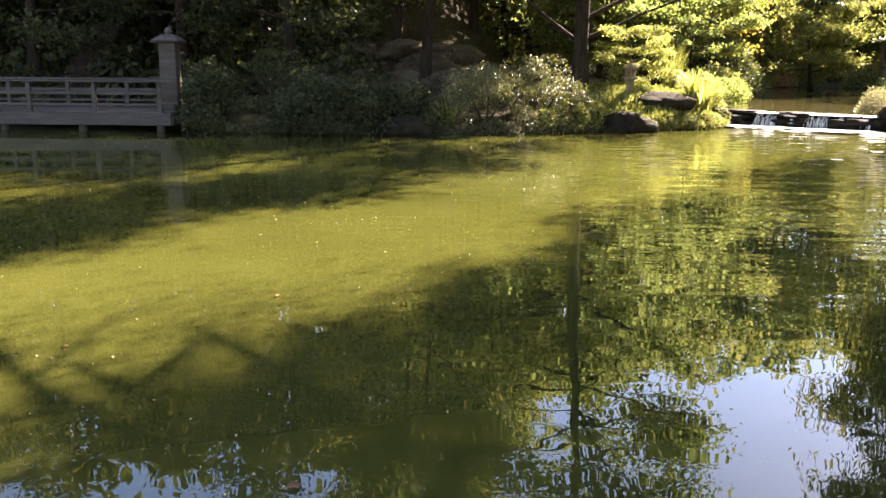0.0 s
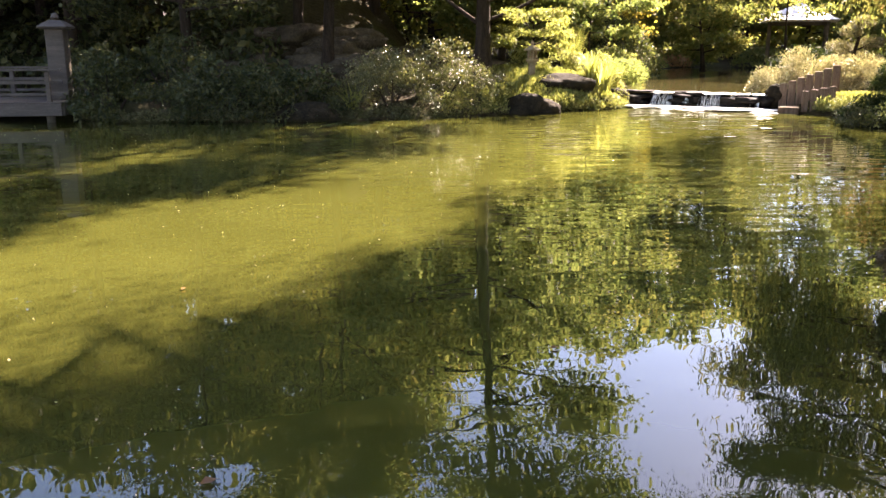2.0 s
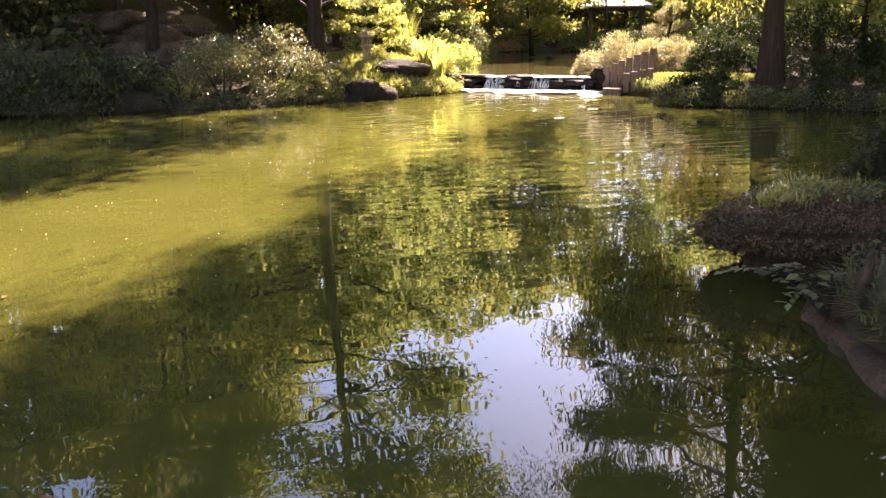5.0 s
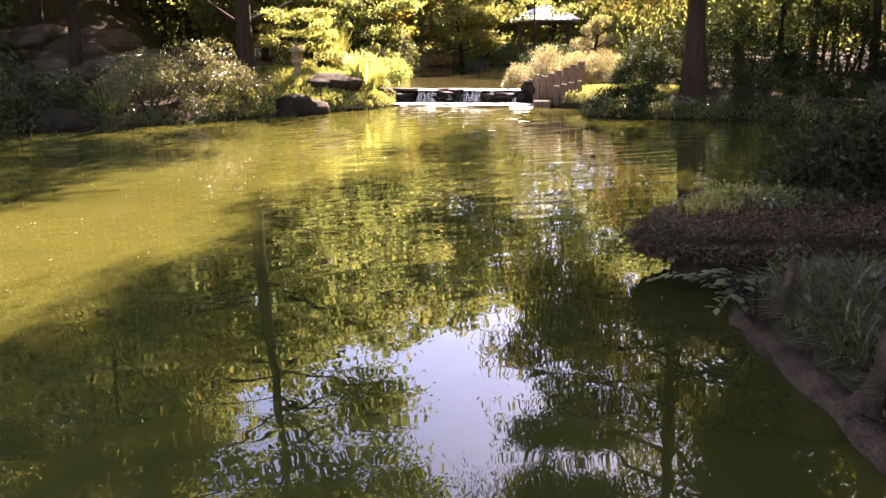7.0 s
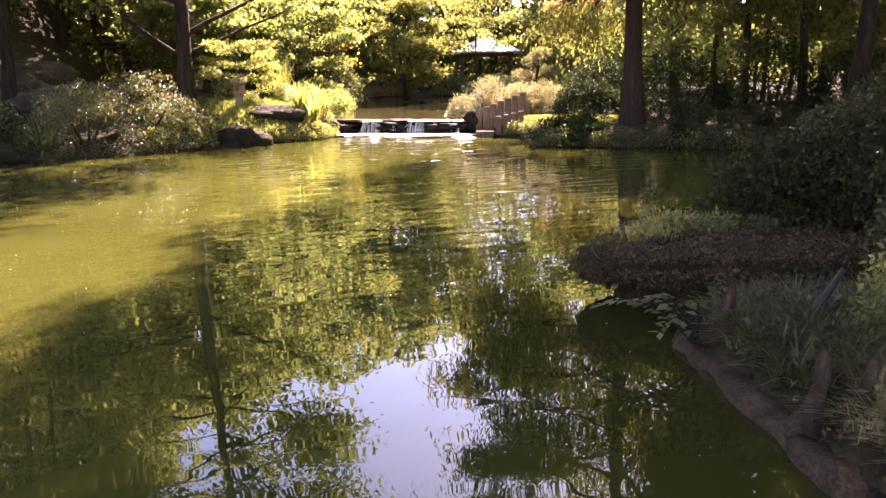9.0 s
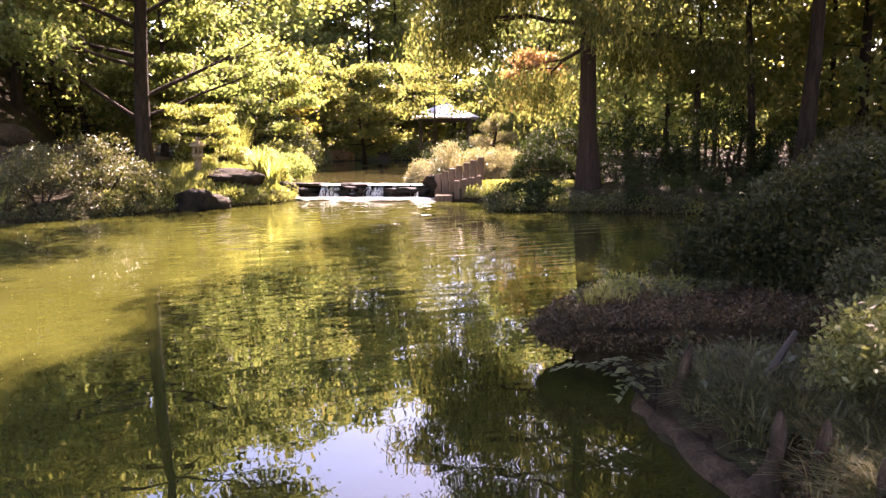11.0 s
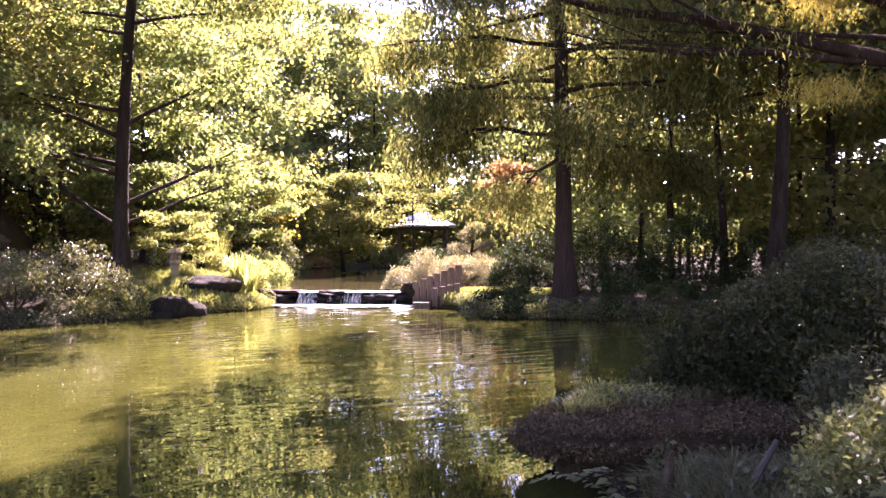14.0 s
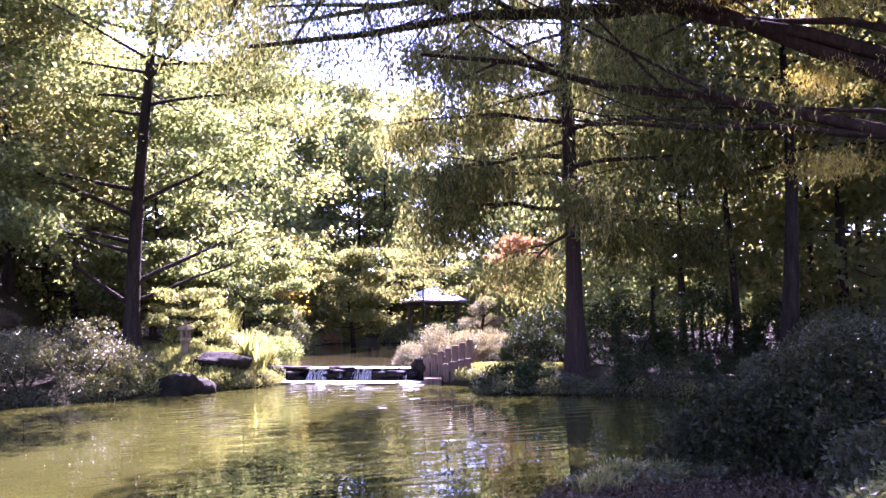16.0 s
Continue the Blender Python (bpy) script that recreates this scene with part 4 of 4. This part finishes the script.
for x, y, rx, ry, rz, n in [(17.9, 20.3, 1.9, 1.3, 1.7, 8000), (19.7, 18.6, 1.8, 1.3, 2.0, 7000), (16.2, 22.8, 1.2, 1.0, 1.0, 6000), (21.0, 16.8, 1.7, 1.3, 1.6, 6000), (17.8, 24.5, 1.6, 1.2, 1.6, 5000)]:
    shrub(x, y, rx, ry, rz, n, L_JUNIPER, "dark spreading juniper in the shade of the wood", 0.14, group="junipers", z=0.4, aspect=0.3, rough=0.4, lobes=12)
for x, y, rx, ry, rz, n in [(19.0, 13.6, 1.6, 1.3, 1.4, 4500), (16.2, 13.4, 1.0, 0.8, 0.7, 2600), (21.5, 14.5, 1.6, 1.4, 1.8, 4000), (17.5, 11.8, 1.3, 1.1, 1.2, 3800), (14.8, 12.0, 0.8, 0.6, 0.5, 2600), (15.9, 12.7, 0.8, 0.6, 0.55, 2600), (13.5, 11.0, 0.8, 0.6, 0.5, 2600)]:
    shrub(x, y, rx, ry, rz, n, L_SHRUB, "dark shrub under the trees of the cove", 0.11, group="shrubs of the cove", z=0.4)
for x, y, rx, ry, rz, n, mt, lab in [(12.2, 37.6, 1.7, 1.3, 1.9, 5000, L_DARK, "dark rounded shrub overhanging the upper pool"), (15.2, 46.2, 1.8, 1.2, 1.0, 3000, L_WOOD, "dull green shrub on the far bank of the upper pool"), (17.6, 50.3, 1.6, 1.2, 0.9, 2600, L_WOOD, "green shrub on the far bank of the upper pool"),
                                     (19.9, 52.4, 1.5, 1.0, 0.7, 2600, L_ORANGE, "low russet shrub on the far bank of the upper pool"), (22.3, 53.4, 1.7, 1.2, 0.9, 2600, L_WOOD, "green shrub on the far bank of the upper pool"), (25.4, 51.0, 1.7, 1.3, 1.0, 2600, L_WOOD, "dull green shrub on the far bank of the upper pool"),
                                     (21.6, 38.8, 1.9, 1.2, 0.9, 4000, L_DARK, "dark low mound at the upper pool's edge"), (18.6, 33.4, 1.5, 1.0, 1.0, 3500, L_JUNIPER, "dark green shrub at the upper pool's edge"), (16.0, 29.3, 1.0, 0.8, 0.8, 3000, L_JUNIPER, "dark green shrub at the upper pool's edge"), (9.9, 31.8, 1.2, 0.9, 0.9, 3500, L_GUM, "green shrub leaning over the upper pool"), (10.9, 34.6, 1.2, 0.9, 1.0, 3500, L_WOOD, "dull green shrub at the upper pool's edge")]:
    shrub(x, y, rx, ry, rz, n, mt, lab, 0.13, group="shrubs of the upper pool", z=0.55, rough=0.5, lobes=14, inner=0.5)
# near mounds, their shade carried by the dark leaf colour
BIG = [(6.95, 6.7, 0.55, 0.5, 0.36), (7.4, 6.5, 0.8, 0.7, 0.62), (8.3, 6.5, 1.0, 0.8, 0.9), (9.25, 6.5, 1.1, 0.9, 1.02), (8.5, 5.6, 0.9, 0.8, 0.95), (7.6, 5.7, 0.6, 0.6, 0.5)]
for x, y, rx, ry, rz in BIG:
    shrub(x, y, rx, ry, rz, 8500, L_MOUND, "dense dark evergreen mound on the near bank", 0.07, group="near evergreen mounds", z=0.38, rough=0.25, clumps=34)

# foam and falls of the weir
bm = bmesh.new()
for i in range(330):
    u = rng.uniform(0.02, 0.98)
    c = W0 + (W1 - W0) * u - wn_ * abs(rng.normal(0.5, 0.3))
    a = rng.uniform(0.08, 0.32)
    k = 9
    ring = [bm.verts.new((c[0] + wd[0] * a * 1.8 * math.cos(q) - wn_[0] * a * 0.5 * math.sin(q) * rng.uniform(0.6, 1.3), c[1] + wd[1] * a * 1.8 * math.cos(q) - wn_[1] * a * 0.5 * math.sin(q) * rng.uniform(0.6, 1.3), 0.006 + 0.0002 * i))
            for q in [2 * math.pi * j / k for j in range(k)]]
    mid = bm.verts.new((c[0], c[1], 0.02 + 0.0002 * i))
    for j in range(k):
        bm.faces.new((ring[j], ring[(j + 1) % k], mid))
tagged(part("foam", bm, M_FOAM, None, smooth=True), "white churned foam on the water below the weir", "foam", kind="stuff")
for i, (u, w, k) in enumerate([(0.225, 0.07, 3), (0.30, 0.11, 5), (0.415, 0.04, 2), (0.545, 0.05, 2), (0.62, 0.10, 4), (0.735, 0.05, 3), (0.885, 0.04, 2)]):
    T = thing("waterfall", *(W0 + (W1 - W0) * u), 0.0, "thin white streaks of water falling over the weir", "waterfall", "falls of the weir", rz=wang)
    for j in range(4 * k):
        o = rng.uniform(-w, w) * 1.5
        q = o + rng.normal(0, 0.06)
        P = np.array([(o, 0.34, 0.455), (o, 0.12, 0.44), (o, -0.06, 0.37), (q, -0.17, 0.25), (q + rng.normal(0, 0.02), -0.27, 0.1), (q + rng.normal(0, 0.03), -0.36, 0.0)])
        V, F = tube(P, rng.uniform(0.004, 0.011) * np.array([1.6, 1.6, 1, 0.8, 1.2, 2.2]), 6, 0.15)
        mesh_ob("streak", V, F, M_FOAM, T, smooth=True)

# thin sheets of water over the sill: foam white paints the sun's glint
for u, w in [(0.27, 0.30), (0.60, 0.34), (0.76, 0.36), (0.90, 0.22)]:
    g = np.linspace(-1, 1, 9)
    V = [(w * a, 0.30 - 0.34 * b_ + 0.05 * noise.noise(Vector((u * 40 + a * 3, b_ * 2, 1))), 0.462 - 0.05 * b_ ** 3 + 0.008 * noise.noise(Vector((u * 30 + a * 5, b_ * 4, 2)))) for b_ in np.linspace(0, 1, 5) for a in g]
    F = [(j * 9 + i, j * 9 + i + 1, j * 9 + i + 10, j * 9 + i + 9) for j in range(4) for i in range(8)]
    ob = mesh_ob("sill_glint", np.array(V), np.array(F), M_FOAM, smooth=True)
    ob.matrix_basis = pose(*(W0 + (W1 - W0) * u), 0.0, 0, 0, wang)
    tagged(ob, "sheet of water over the weir's sill, white to paint the sun's glint", "waterfall", "spills of the weir")

# ---- the near bank: ledge, kerb, knees, grass ----
def ledge(name, outline, z_top, z_bot, mat, label, rough=0.05, step=0.09, under=0.95):
    """A raised bank of earth with a ragged, undercut edge."""
    pts = []
    o = np.array(outline)
    for p, q in zip(o, np.roll(o, -1, axis=0)):
        k = max(2, int(np.linalg.norm(q - p) / step))
        pts += [p + (q - p) * i / k for i in range(k)]
    pts = np.array(pts)
    n = len(pts)
    c = pts.mean(axis=0)
    rings = []
    ragged = np.array([0.07 * noise.noise(Vector((x * 1.9, y * 1.9, 3))) + 0.05 * noise.noise(Vector((x * 6, y * 6, 9))) for x, y in pts])
    out = (pts - c) / np.linalg.norm(pts - c, axis=1)[:, None]
    for k, (g, z) in enumerate([(under, z_bot), (under, z_bot * 0.4 + z_top * 0.6 - 0.05), (0.5 + under / 2, z_top - 0.17), (0.99, z_top - 0.15), (1.0, z_top - 0.1), (0.995, z_top - 0.05), (0.98, z_top), (0.93, z_top + 0.02),
                                (0.8, z_top + 0.05), (0.6, z_top + 0.07), (0.4, z_top + 0.08), (0.2, z_top + 0.08), (0.02, z_top + 0.09)]):
        r = c + (pts - c) * g + out * (ragged * min(1, g * 3))[:, None]
        zz = np.array([z + rough * noise.noise(Vector((x * 2.2, y * 2.2, k * 0.15))) + 0.5 * rough * noise.noise(Vector((x * 7, y * 7, k * 0.4))) for x, y in r])
        r = r + rng.normal(0, 0.02, r.shape)
        rings.append(np.column_stack([r, zz]))
    V = np.concatenate(rings)
    F = []
    for k in range(len(rings) - 1):
        for i in range(n):
            F.append((k * n + i, k * n + (i + 1) % n, (k + 1) * n + (i + 1) % n, (k + 1) * n + i))
    return tagged(mesh_ob(name, V, np.array(F), mat, smooth=True), label, "bank", kind="structure")


LEDGE = [(4.08, 5.62), (4.2, 6.05), (4.7, 6.55), (5.5, 6.85), (6.6, 7.0), (7.6, 7.1), (8.2, 5.6), (7.4, 4.3), (6.3, 4.35), (5.55, 4.72), (4.95, 5.05), (4.45, 5.3)]
ledge("bank_ledge", LEDGE, 0.36, -0.15, M_MULCH, "low dark earth ledge strewn with brown leaf litter", 0.06, under=0.82)
LO = np.array(LEDGE)


def strew(name, n, poly, z, size, leaf, label, lift=0.02):
    lo, hi = poly.min(axis=0), poly.max(axis=0)
    P = rng.uniform(lo, hi, (n, 2))
    P = P[poly_dist(P, poly) < -0.05]
    V, F = leaf_geo(np.column_stack([P, np.full(len(P), z) + rng.uniform(0, lift, len(P))]), size, 0.55, up=1.5, spread=1.0)
    return tagged(mesh_ob(name, V, F, leaf), label, "leaf litter", kind="stuff")


strew("leaf_litter", 26000, LO, 0.41, 0.036, L_FALLEN, "brown fallen leaves on the earth ledge", 0.07)
# leaves caught on the ragged lip
q = rng.uniform(0, len(LO), 3400)
i0 = q.astype(int)
E = LO[i0] + (LO[(i0 + 1) % len(LO)] - LO[i0]) * (q - i0)[:, None] + rng.normal(0, 0.05, (len(q), 2))
tagged(mesh_ob("lip_litter", *leaf_geo(np.column_stack([E, 0.37 - 0.11 * rng.uniform(0, 1, len(q)) ** 2]), 0.045, 0.5, direc=np.array([0, 0, -0.6])), L_FALLEN), "brown leaves and rootlets caught on the ledge's lip", "leaf litter", kind="stuff")
for i in range(26):
    x, y = 5.1 + 2.9 * rng.uniform(), 6.0 + 0.8 * rng.uniform()
    shrub(x, y, 0.22, 0.2, rng.uniform(0.1, 0.2), 260, L_SHRUB if i % 3 else L_GRASS, "low green leafy weed on the earth ledge", 0.05, z=0.40, name="weed", group="weeds of the ledge", stems=0, cat="weed", inner=0.4)

for i in range(40):
    x, y = 4.9 + 3.0 * rng.uniform(), 6.15 + 0.7 * rng.uniform()
    T = thing("grass_tuft", x, y, 0.42, "short green grass tuft at the back of the ledge", "grass", "grass tufts of the ledge")
    mesh_ob("leaves", *blades(36, 0.1, 0.2, 0.006, 0.8), L_GRASS, T)
BANK = [(3.3, 2.35), (3.65, 3.1), (4.0, 4.1), (4.25, 4.6), (4.8, 4.95), (5.6, 4.7), (6.4, 4.3), (7.5, 4.2), (8.0, 2.0), (6.0, 0.5), (3.4, 0.8)]
ledge("near_bank", BANK, 0.14, -0.3, M_SOIL, "dark soil bank behind the kerb")
KP = np.array([(2.95, 1.6, 0.05), (3.22, 2.35, 0.05), (3.58, 3.15, 0.055), (3.93, 4.05, 0.05), (4.12, 4.5, 0.03), (4.2, 4.7, 0.0)])
tk = np.linspace(0, 1, 40)
V, F = [], []
for i, q in enumerate(tk):
    c = np.array([np.interp(q, np.linspace(0, 1, 6), KP[:, k]) for k in range(3)])
    for k, (o, z) in enumerate([(-0.07, -0.3), (-0.075, 0.0), (-0.055, 0.035), (0.04, 0.045), (0.15, 0.03), (0.19, -0.05)]):
        V.append((c[0] + 0.92 * o + 0.02 * math.sin(i * 0.9) + rng.normal(0, 0.008), c[1] - 0.38 * o, c[2] + z + 0.012 * math.sin(i * 1.7 + k) + rng.normal(0, 0.007)))
    if i:
        F += [((i - 1) * 6 + k, (i - 1) * 6 + k + 1, i * 6 + k + 1, i * 6 + k) for k in range(5)]
tagged(mesh_ob("kerb", np.array(V), np.array(F), M_CONCRETE, smooth=True), "worn reddish concrete kerb along the near bank", "kerb", kind="structure")

TUFTS = [raw_mesh("leaves", *blades(70, 0.13, 0.30, 0.007, 1.2), L_LIRIOPE) for k in range(8)]
placed = 0
for x, y in np.column_stack([rng.uniform(3.3, 6.6, 900), rng.uniform(1.9, 4.95, 900)]):
    depth = -poly_dist(np.array([(x, y)]), np.array(BANK))[0]
    near_knee = min(math.hypot(x - a, y - b) for a, b in ((4.18, 4.32), (3.57, 2.97), (3.78, 2.87)))
    if placed < 250 and depth > 0.14 and near_knee > 0.16 and rng.uniform() < (1.0 if x < 5.2 else 0.4):
        T = thing("lilyturf", x, y, 0.15 + 0.07 * min(1.0, depth / 0.6), "dark arching tuft of lilyturf in the shade", "grass", "lilyturf tufts", rz=rng.uniform(0, 360))
        new("leaves", TUFTS[placed % 8]).parent = T
        placed += 1


KB = np.array([(3.0, 1.7), (3.25, 2.3), (3.62, 3.1), (4.0, 4.0), (4.25, 4.6), (5.2, 4.7), (6.2, 4.2), (6.0, 2.0)])
BL = rng.uniform(KB.min(axis=0), KB.max(axis=0), (5200, 2))
BL = BL[poly_dist(BL, KB) < -0.03]
bz = 0.11 + 0.13 * np.clip(-poly_dist(BL, np.array(BANK)) / 0.5, 0, 1) + rng.uniform(0, 0.05, len(BL))
tagged(mesh_ob("bank_litter", *leaf_geo(np.column_stack([BL, bz]), 0.042, 0.55, up=1.5), L_FALLEN), "brown leaves fallen on the kerb and among the lilyturf", "leaf litter", kind="stuff")
for i in range(34):
    x, y = rng.uniform(3.6, 5.4), rng.uniform(2.4, 4.75)
    if poly_dist(np.array([(x, y)]), np.array(BANK))[0] < -0.15:
        shrub(x, y, 0.15, 0.14, rng.uniform(0.14, 0.26), 90, L_SHRUB, "small broad-leaved weed among the lilyturf", 0.06, z=0.2, name="weed", group="weeds of the near bank", stems=0, cat="weed", inner=0.3)
for x, y, a, ln in [(3.75, 3.05, 20, 0.5), (3.7, 3.35, -35, 0.35), (3.62, 2.75, 60, 0.4)]:
    P = np.array([(0, 0, 0), (ln * 0.35, 0.03, 0.02), (ln * 0.7, -0.02, 0.015), (ln, 0.03, 0.0)])
    ob = mesh_ob("twig", *tube(P, [0.008, 0.007, 0.005, 0.003], 6), M_BARK)
    ob.matrix_basis = pose(x, y, 0.17, 0, 0, a)
    tagged(ob, "thin dark twig fallen across the kerb", "twig", "twigs on the kerb")


def knee(x, y, z, h, r, lean):
    t = np.linspace(0, 1, 9)
    P = np.column_stack([lean[0] * t + 0.02 * np.sin(5 * t), lean[1] * t + 0.02 * np.cos(4 * t), h * t])
    ob = mesh_ob("cypress_knee", *tube(P, r * np.array([1.9, 1.25, 0.95, 0.8, 0.7, 0.64, 0.58, 0.48, 0.15]), 14, 0.13), M_KNEE, smooth=True)
    ob.matrix_basis = pose(x, y, z)
    return tagged(ob, "knobbly reddish cypress knee rising from the bank", "root", "cypress knees")


for x, y, h, r, ln in [(4.18, 4.32, 0.46, 0.06, (0.08, -0.08)), (3.57, 2.97, 0.47, 0.06, (0.03, -0.04)), (3.78, 2.87, 0.42, 0.055, (0.05, -0.06)), (3.62, 2.35, 0.4, 0.06, (0, 0)), (3.78, 2.7, 0.2, 0.05, (0, 0)), (4.6, 4.35, 0.22, 0.04, (0, 0)), (4.35, 2.45, 0.45, 0.06, (0, 0))]:
    knee(x, y, 0.10, h, r, ln)
ob = mesh_ob("stick", *tube(np.array([(4.55, 3.95, 0.16), (4.7, 3.9, 0.42), (4.85, 3.85, 0.66)]), [0.03, 0.028, 0.022], 7), M_WOOD)
tagged(ob, "broken grey stick leaning in the lilyturf", "stick")
# leafy branch that reaches over the dark inlet
T = thing("leafy_branch", 4.05, 4.35, 0.08, "pale green leafy branch reaching over the dark inlet", "branch")
leaflets = []
for tip, n_ in [((-0.44, 0.54, 0.12), 13), ((-0.28, 0.06, 0.02), 9), ((-0.06, 0.42, 0.14), 10), ((-0.24, 0.34, 0.16), 10), ((0.1, 0.12, 0.12), 8)]:
    k = np.linspace(0, 1, 6)[:, None]
    Pb = k * np.array(tip) + np.array([0, 0, 0.22]) * np.sin(k * 2.6)
    mesh_ob("stem", *tube(Pb, np.linspace(0.012, 0.003, 6), 6), M_BARK, T)
    fwd = np.array(tip[:2]) / np.hypot(*tip[:2])
    for q in np.linspace(0.25, 1, n_):
        b = np.array([np.interp(q, k[:, 0], Pb[:, c]) for c in range(3)])
        for side in (-1, 1):
            d = np.array([fwd[0] * 0.6 - side * fwd[1], fwd[1] * 0.6 + side * fwd[0], rng.uniform(-0.35, 0.15)])
            leaflets.append((b, d))
L_BRANCH = foliage("pale_leaf", [(0.0, (0.085, 0.10, 0.045)), (0.6, (0.15, 0.165, 0.08)), (1.0, (0.25, 0.26, 0.14))], 0.3, 0.4)
mesh_ob("leaves", *leaf_geo(np.array([b for b, d in leaflets]), 0.09, 0.5, direc=np.array([d for b, d in leaflets]) * 4, spread=0.4, up=1.5), L_BRANCH, T)
# shrubs at the path's edge
# pale tones: the sun on the vine leaves is put into their colour
L_VINE = foliage("sunlit_vine_leaf", [(0.0, (0.10, 0.118, 0.045)), (0.6, (0.21, 0.22, 0.095)), (1.0, (0.38, 0.38, 0.21))], 0.4, 0.35)
for x, y, rx, ry, rz, n, mt in [(5.0, 2.75, 0.75, 0.7, 0.75, 12000, L_VINE), (7.2, 4.1, 0.9, 0.8, 0.85, 9000, L_SHRUB), (5.7, 3.1, 0.7, 0.6, 0.85, 9000, L_VINE)]:
    shrub(x, y, rx, ry, rz, n, mt, "leafy vine shrub on the near bank, pale to stand for sun" if mt is L_VINE else "grey-green leafy shrub on the near bank", 0.055 if mt is L_VINE else 0.06, z=0.2, rough=0.5, lobes=10, clumps=30, group="near vine shrubs")

# leaves that float on the pond
for x, y, s, a in [(-0.73, 3.64, 0.075, 20), (-1.4, 6.9, 0.05, 70), (-2.6, 5.6, 0.05, 140), (1.3, 5.2, 0.045, 10)]:
    V, F = leaf_geo(np.zeros((1, 3)), s * 1.4, 0.7, direc=np.array([5, 1, 0]), spread=0.1, up=3)
    ob = mesh_ob("floating_leaf", V, F, L_ORANGE)
    ob.matrix_basis = pose(x, y, 0.012, 0, 0, a)
    tagged(ob, "fallen orange leaf floating on the pond", "leaf", "floating leaves")

# sprays of the near cypress: the sun on them is put into a gold colour
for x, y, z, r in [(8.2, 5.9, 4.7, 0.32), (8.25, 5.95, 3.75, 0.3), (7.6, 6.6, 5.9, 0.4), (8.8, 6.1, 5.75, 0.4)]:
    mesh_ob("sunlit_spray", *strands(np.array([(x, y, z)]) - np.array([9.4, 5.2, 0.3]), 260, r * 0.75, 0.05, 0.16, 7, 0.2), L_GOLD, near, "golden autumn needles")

# pollen and bits that drift on the pond
SP = np.column_stack([rng.uniform(-9, 9, 2400), rng.uniform(2.5, 22, 2400)])
SP = SP[(poly_dist(SP, POND) < -0.3) & (rng.uniform(0, 1, len(SP)) < 0.3 + 0.7 * (np.sin(SP[:, 0] * 1.1 + SP[:, 1]) > 0))]
V, F = leaf_geo(np.column_stack([SP, np.full(len(SP), 0.008)]), 0.02, 0.6, up=4, vary=0.8)
tagged(mesh_ob("drifting_specks", V, F, L_PALE), "pale specks of pollen and leaf drifting on the pond", "debris", kind="stuff")
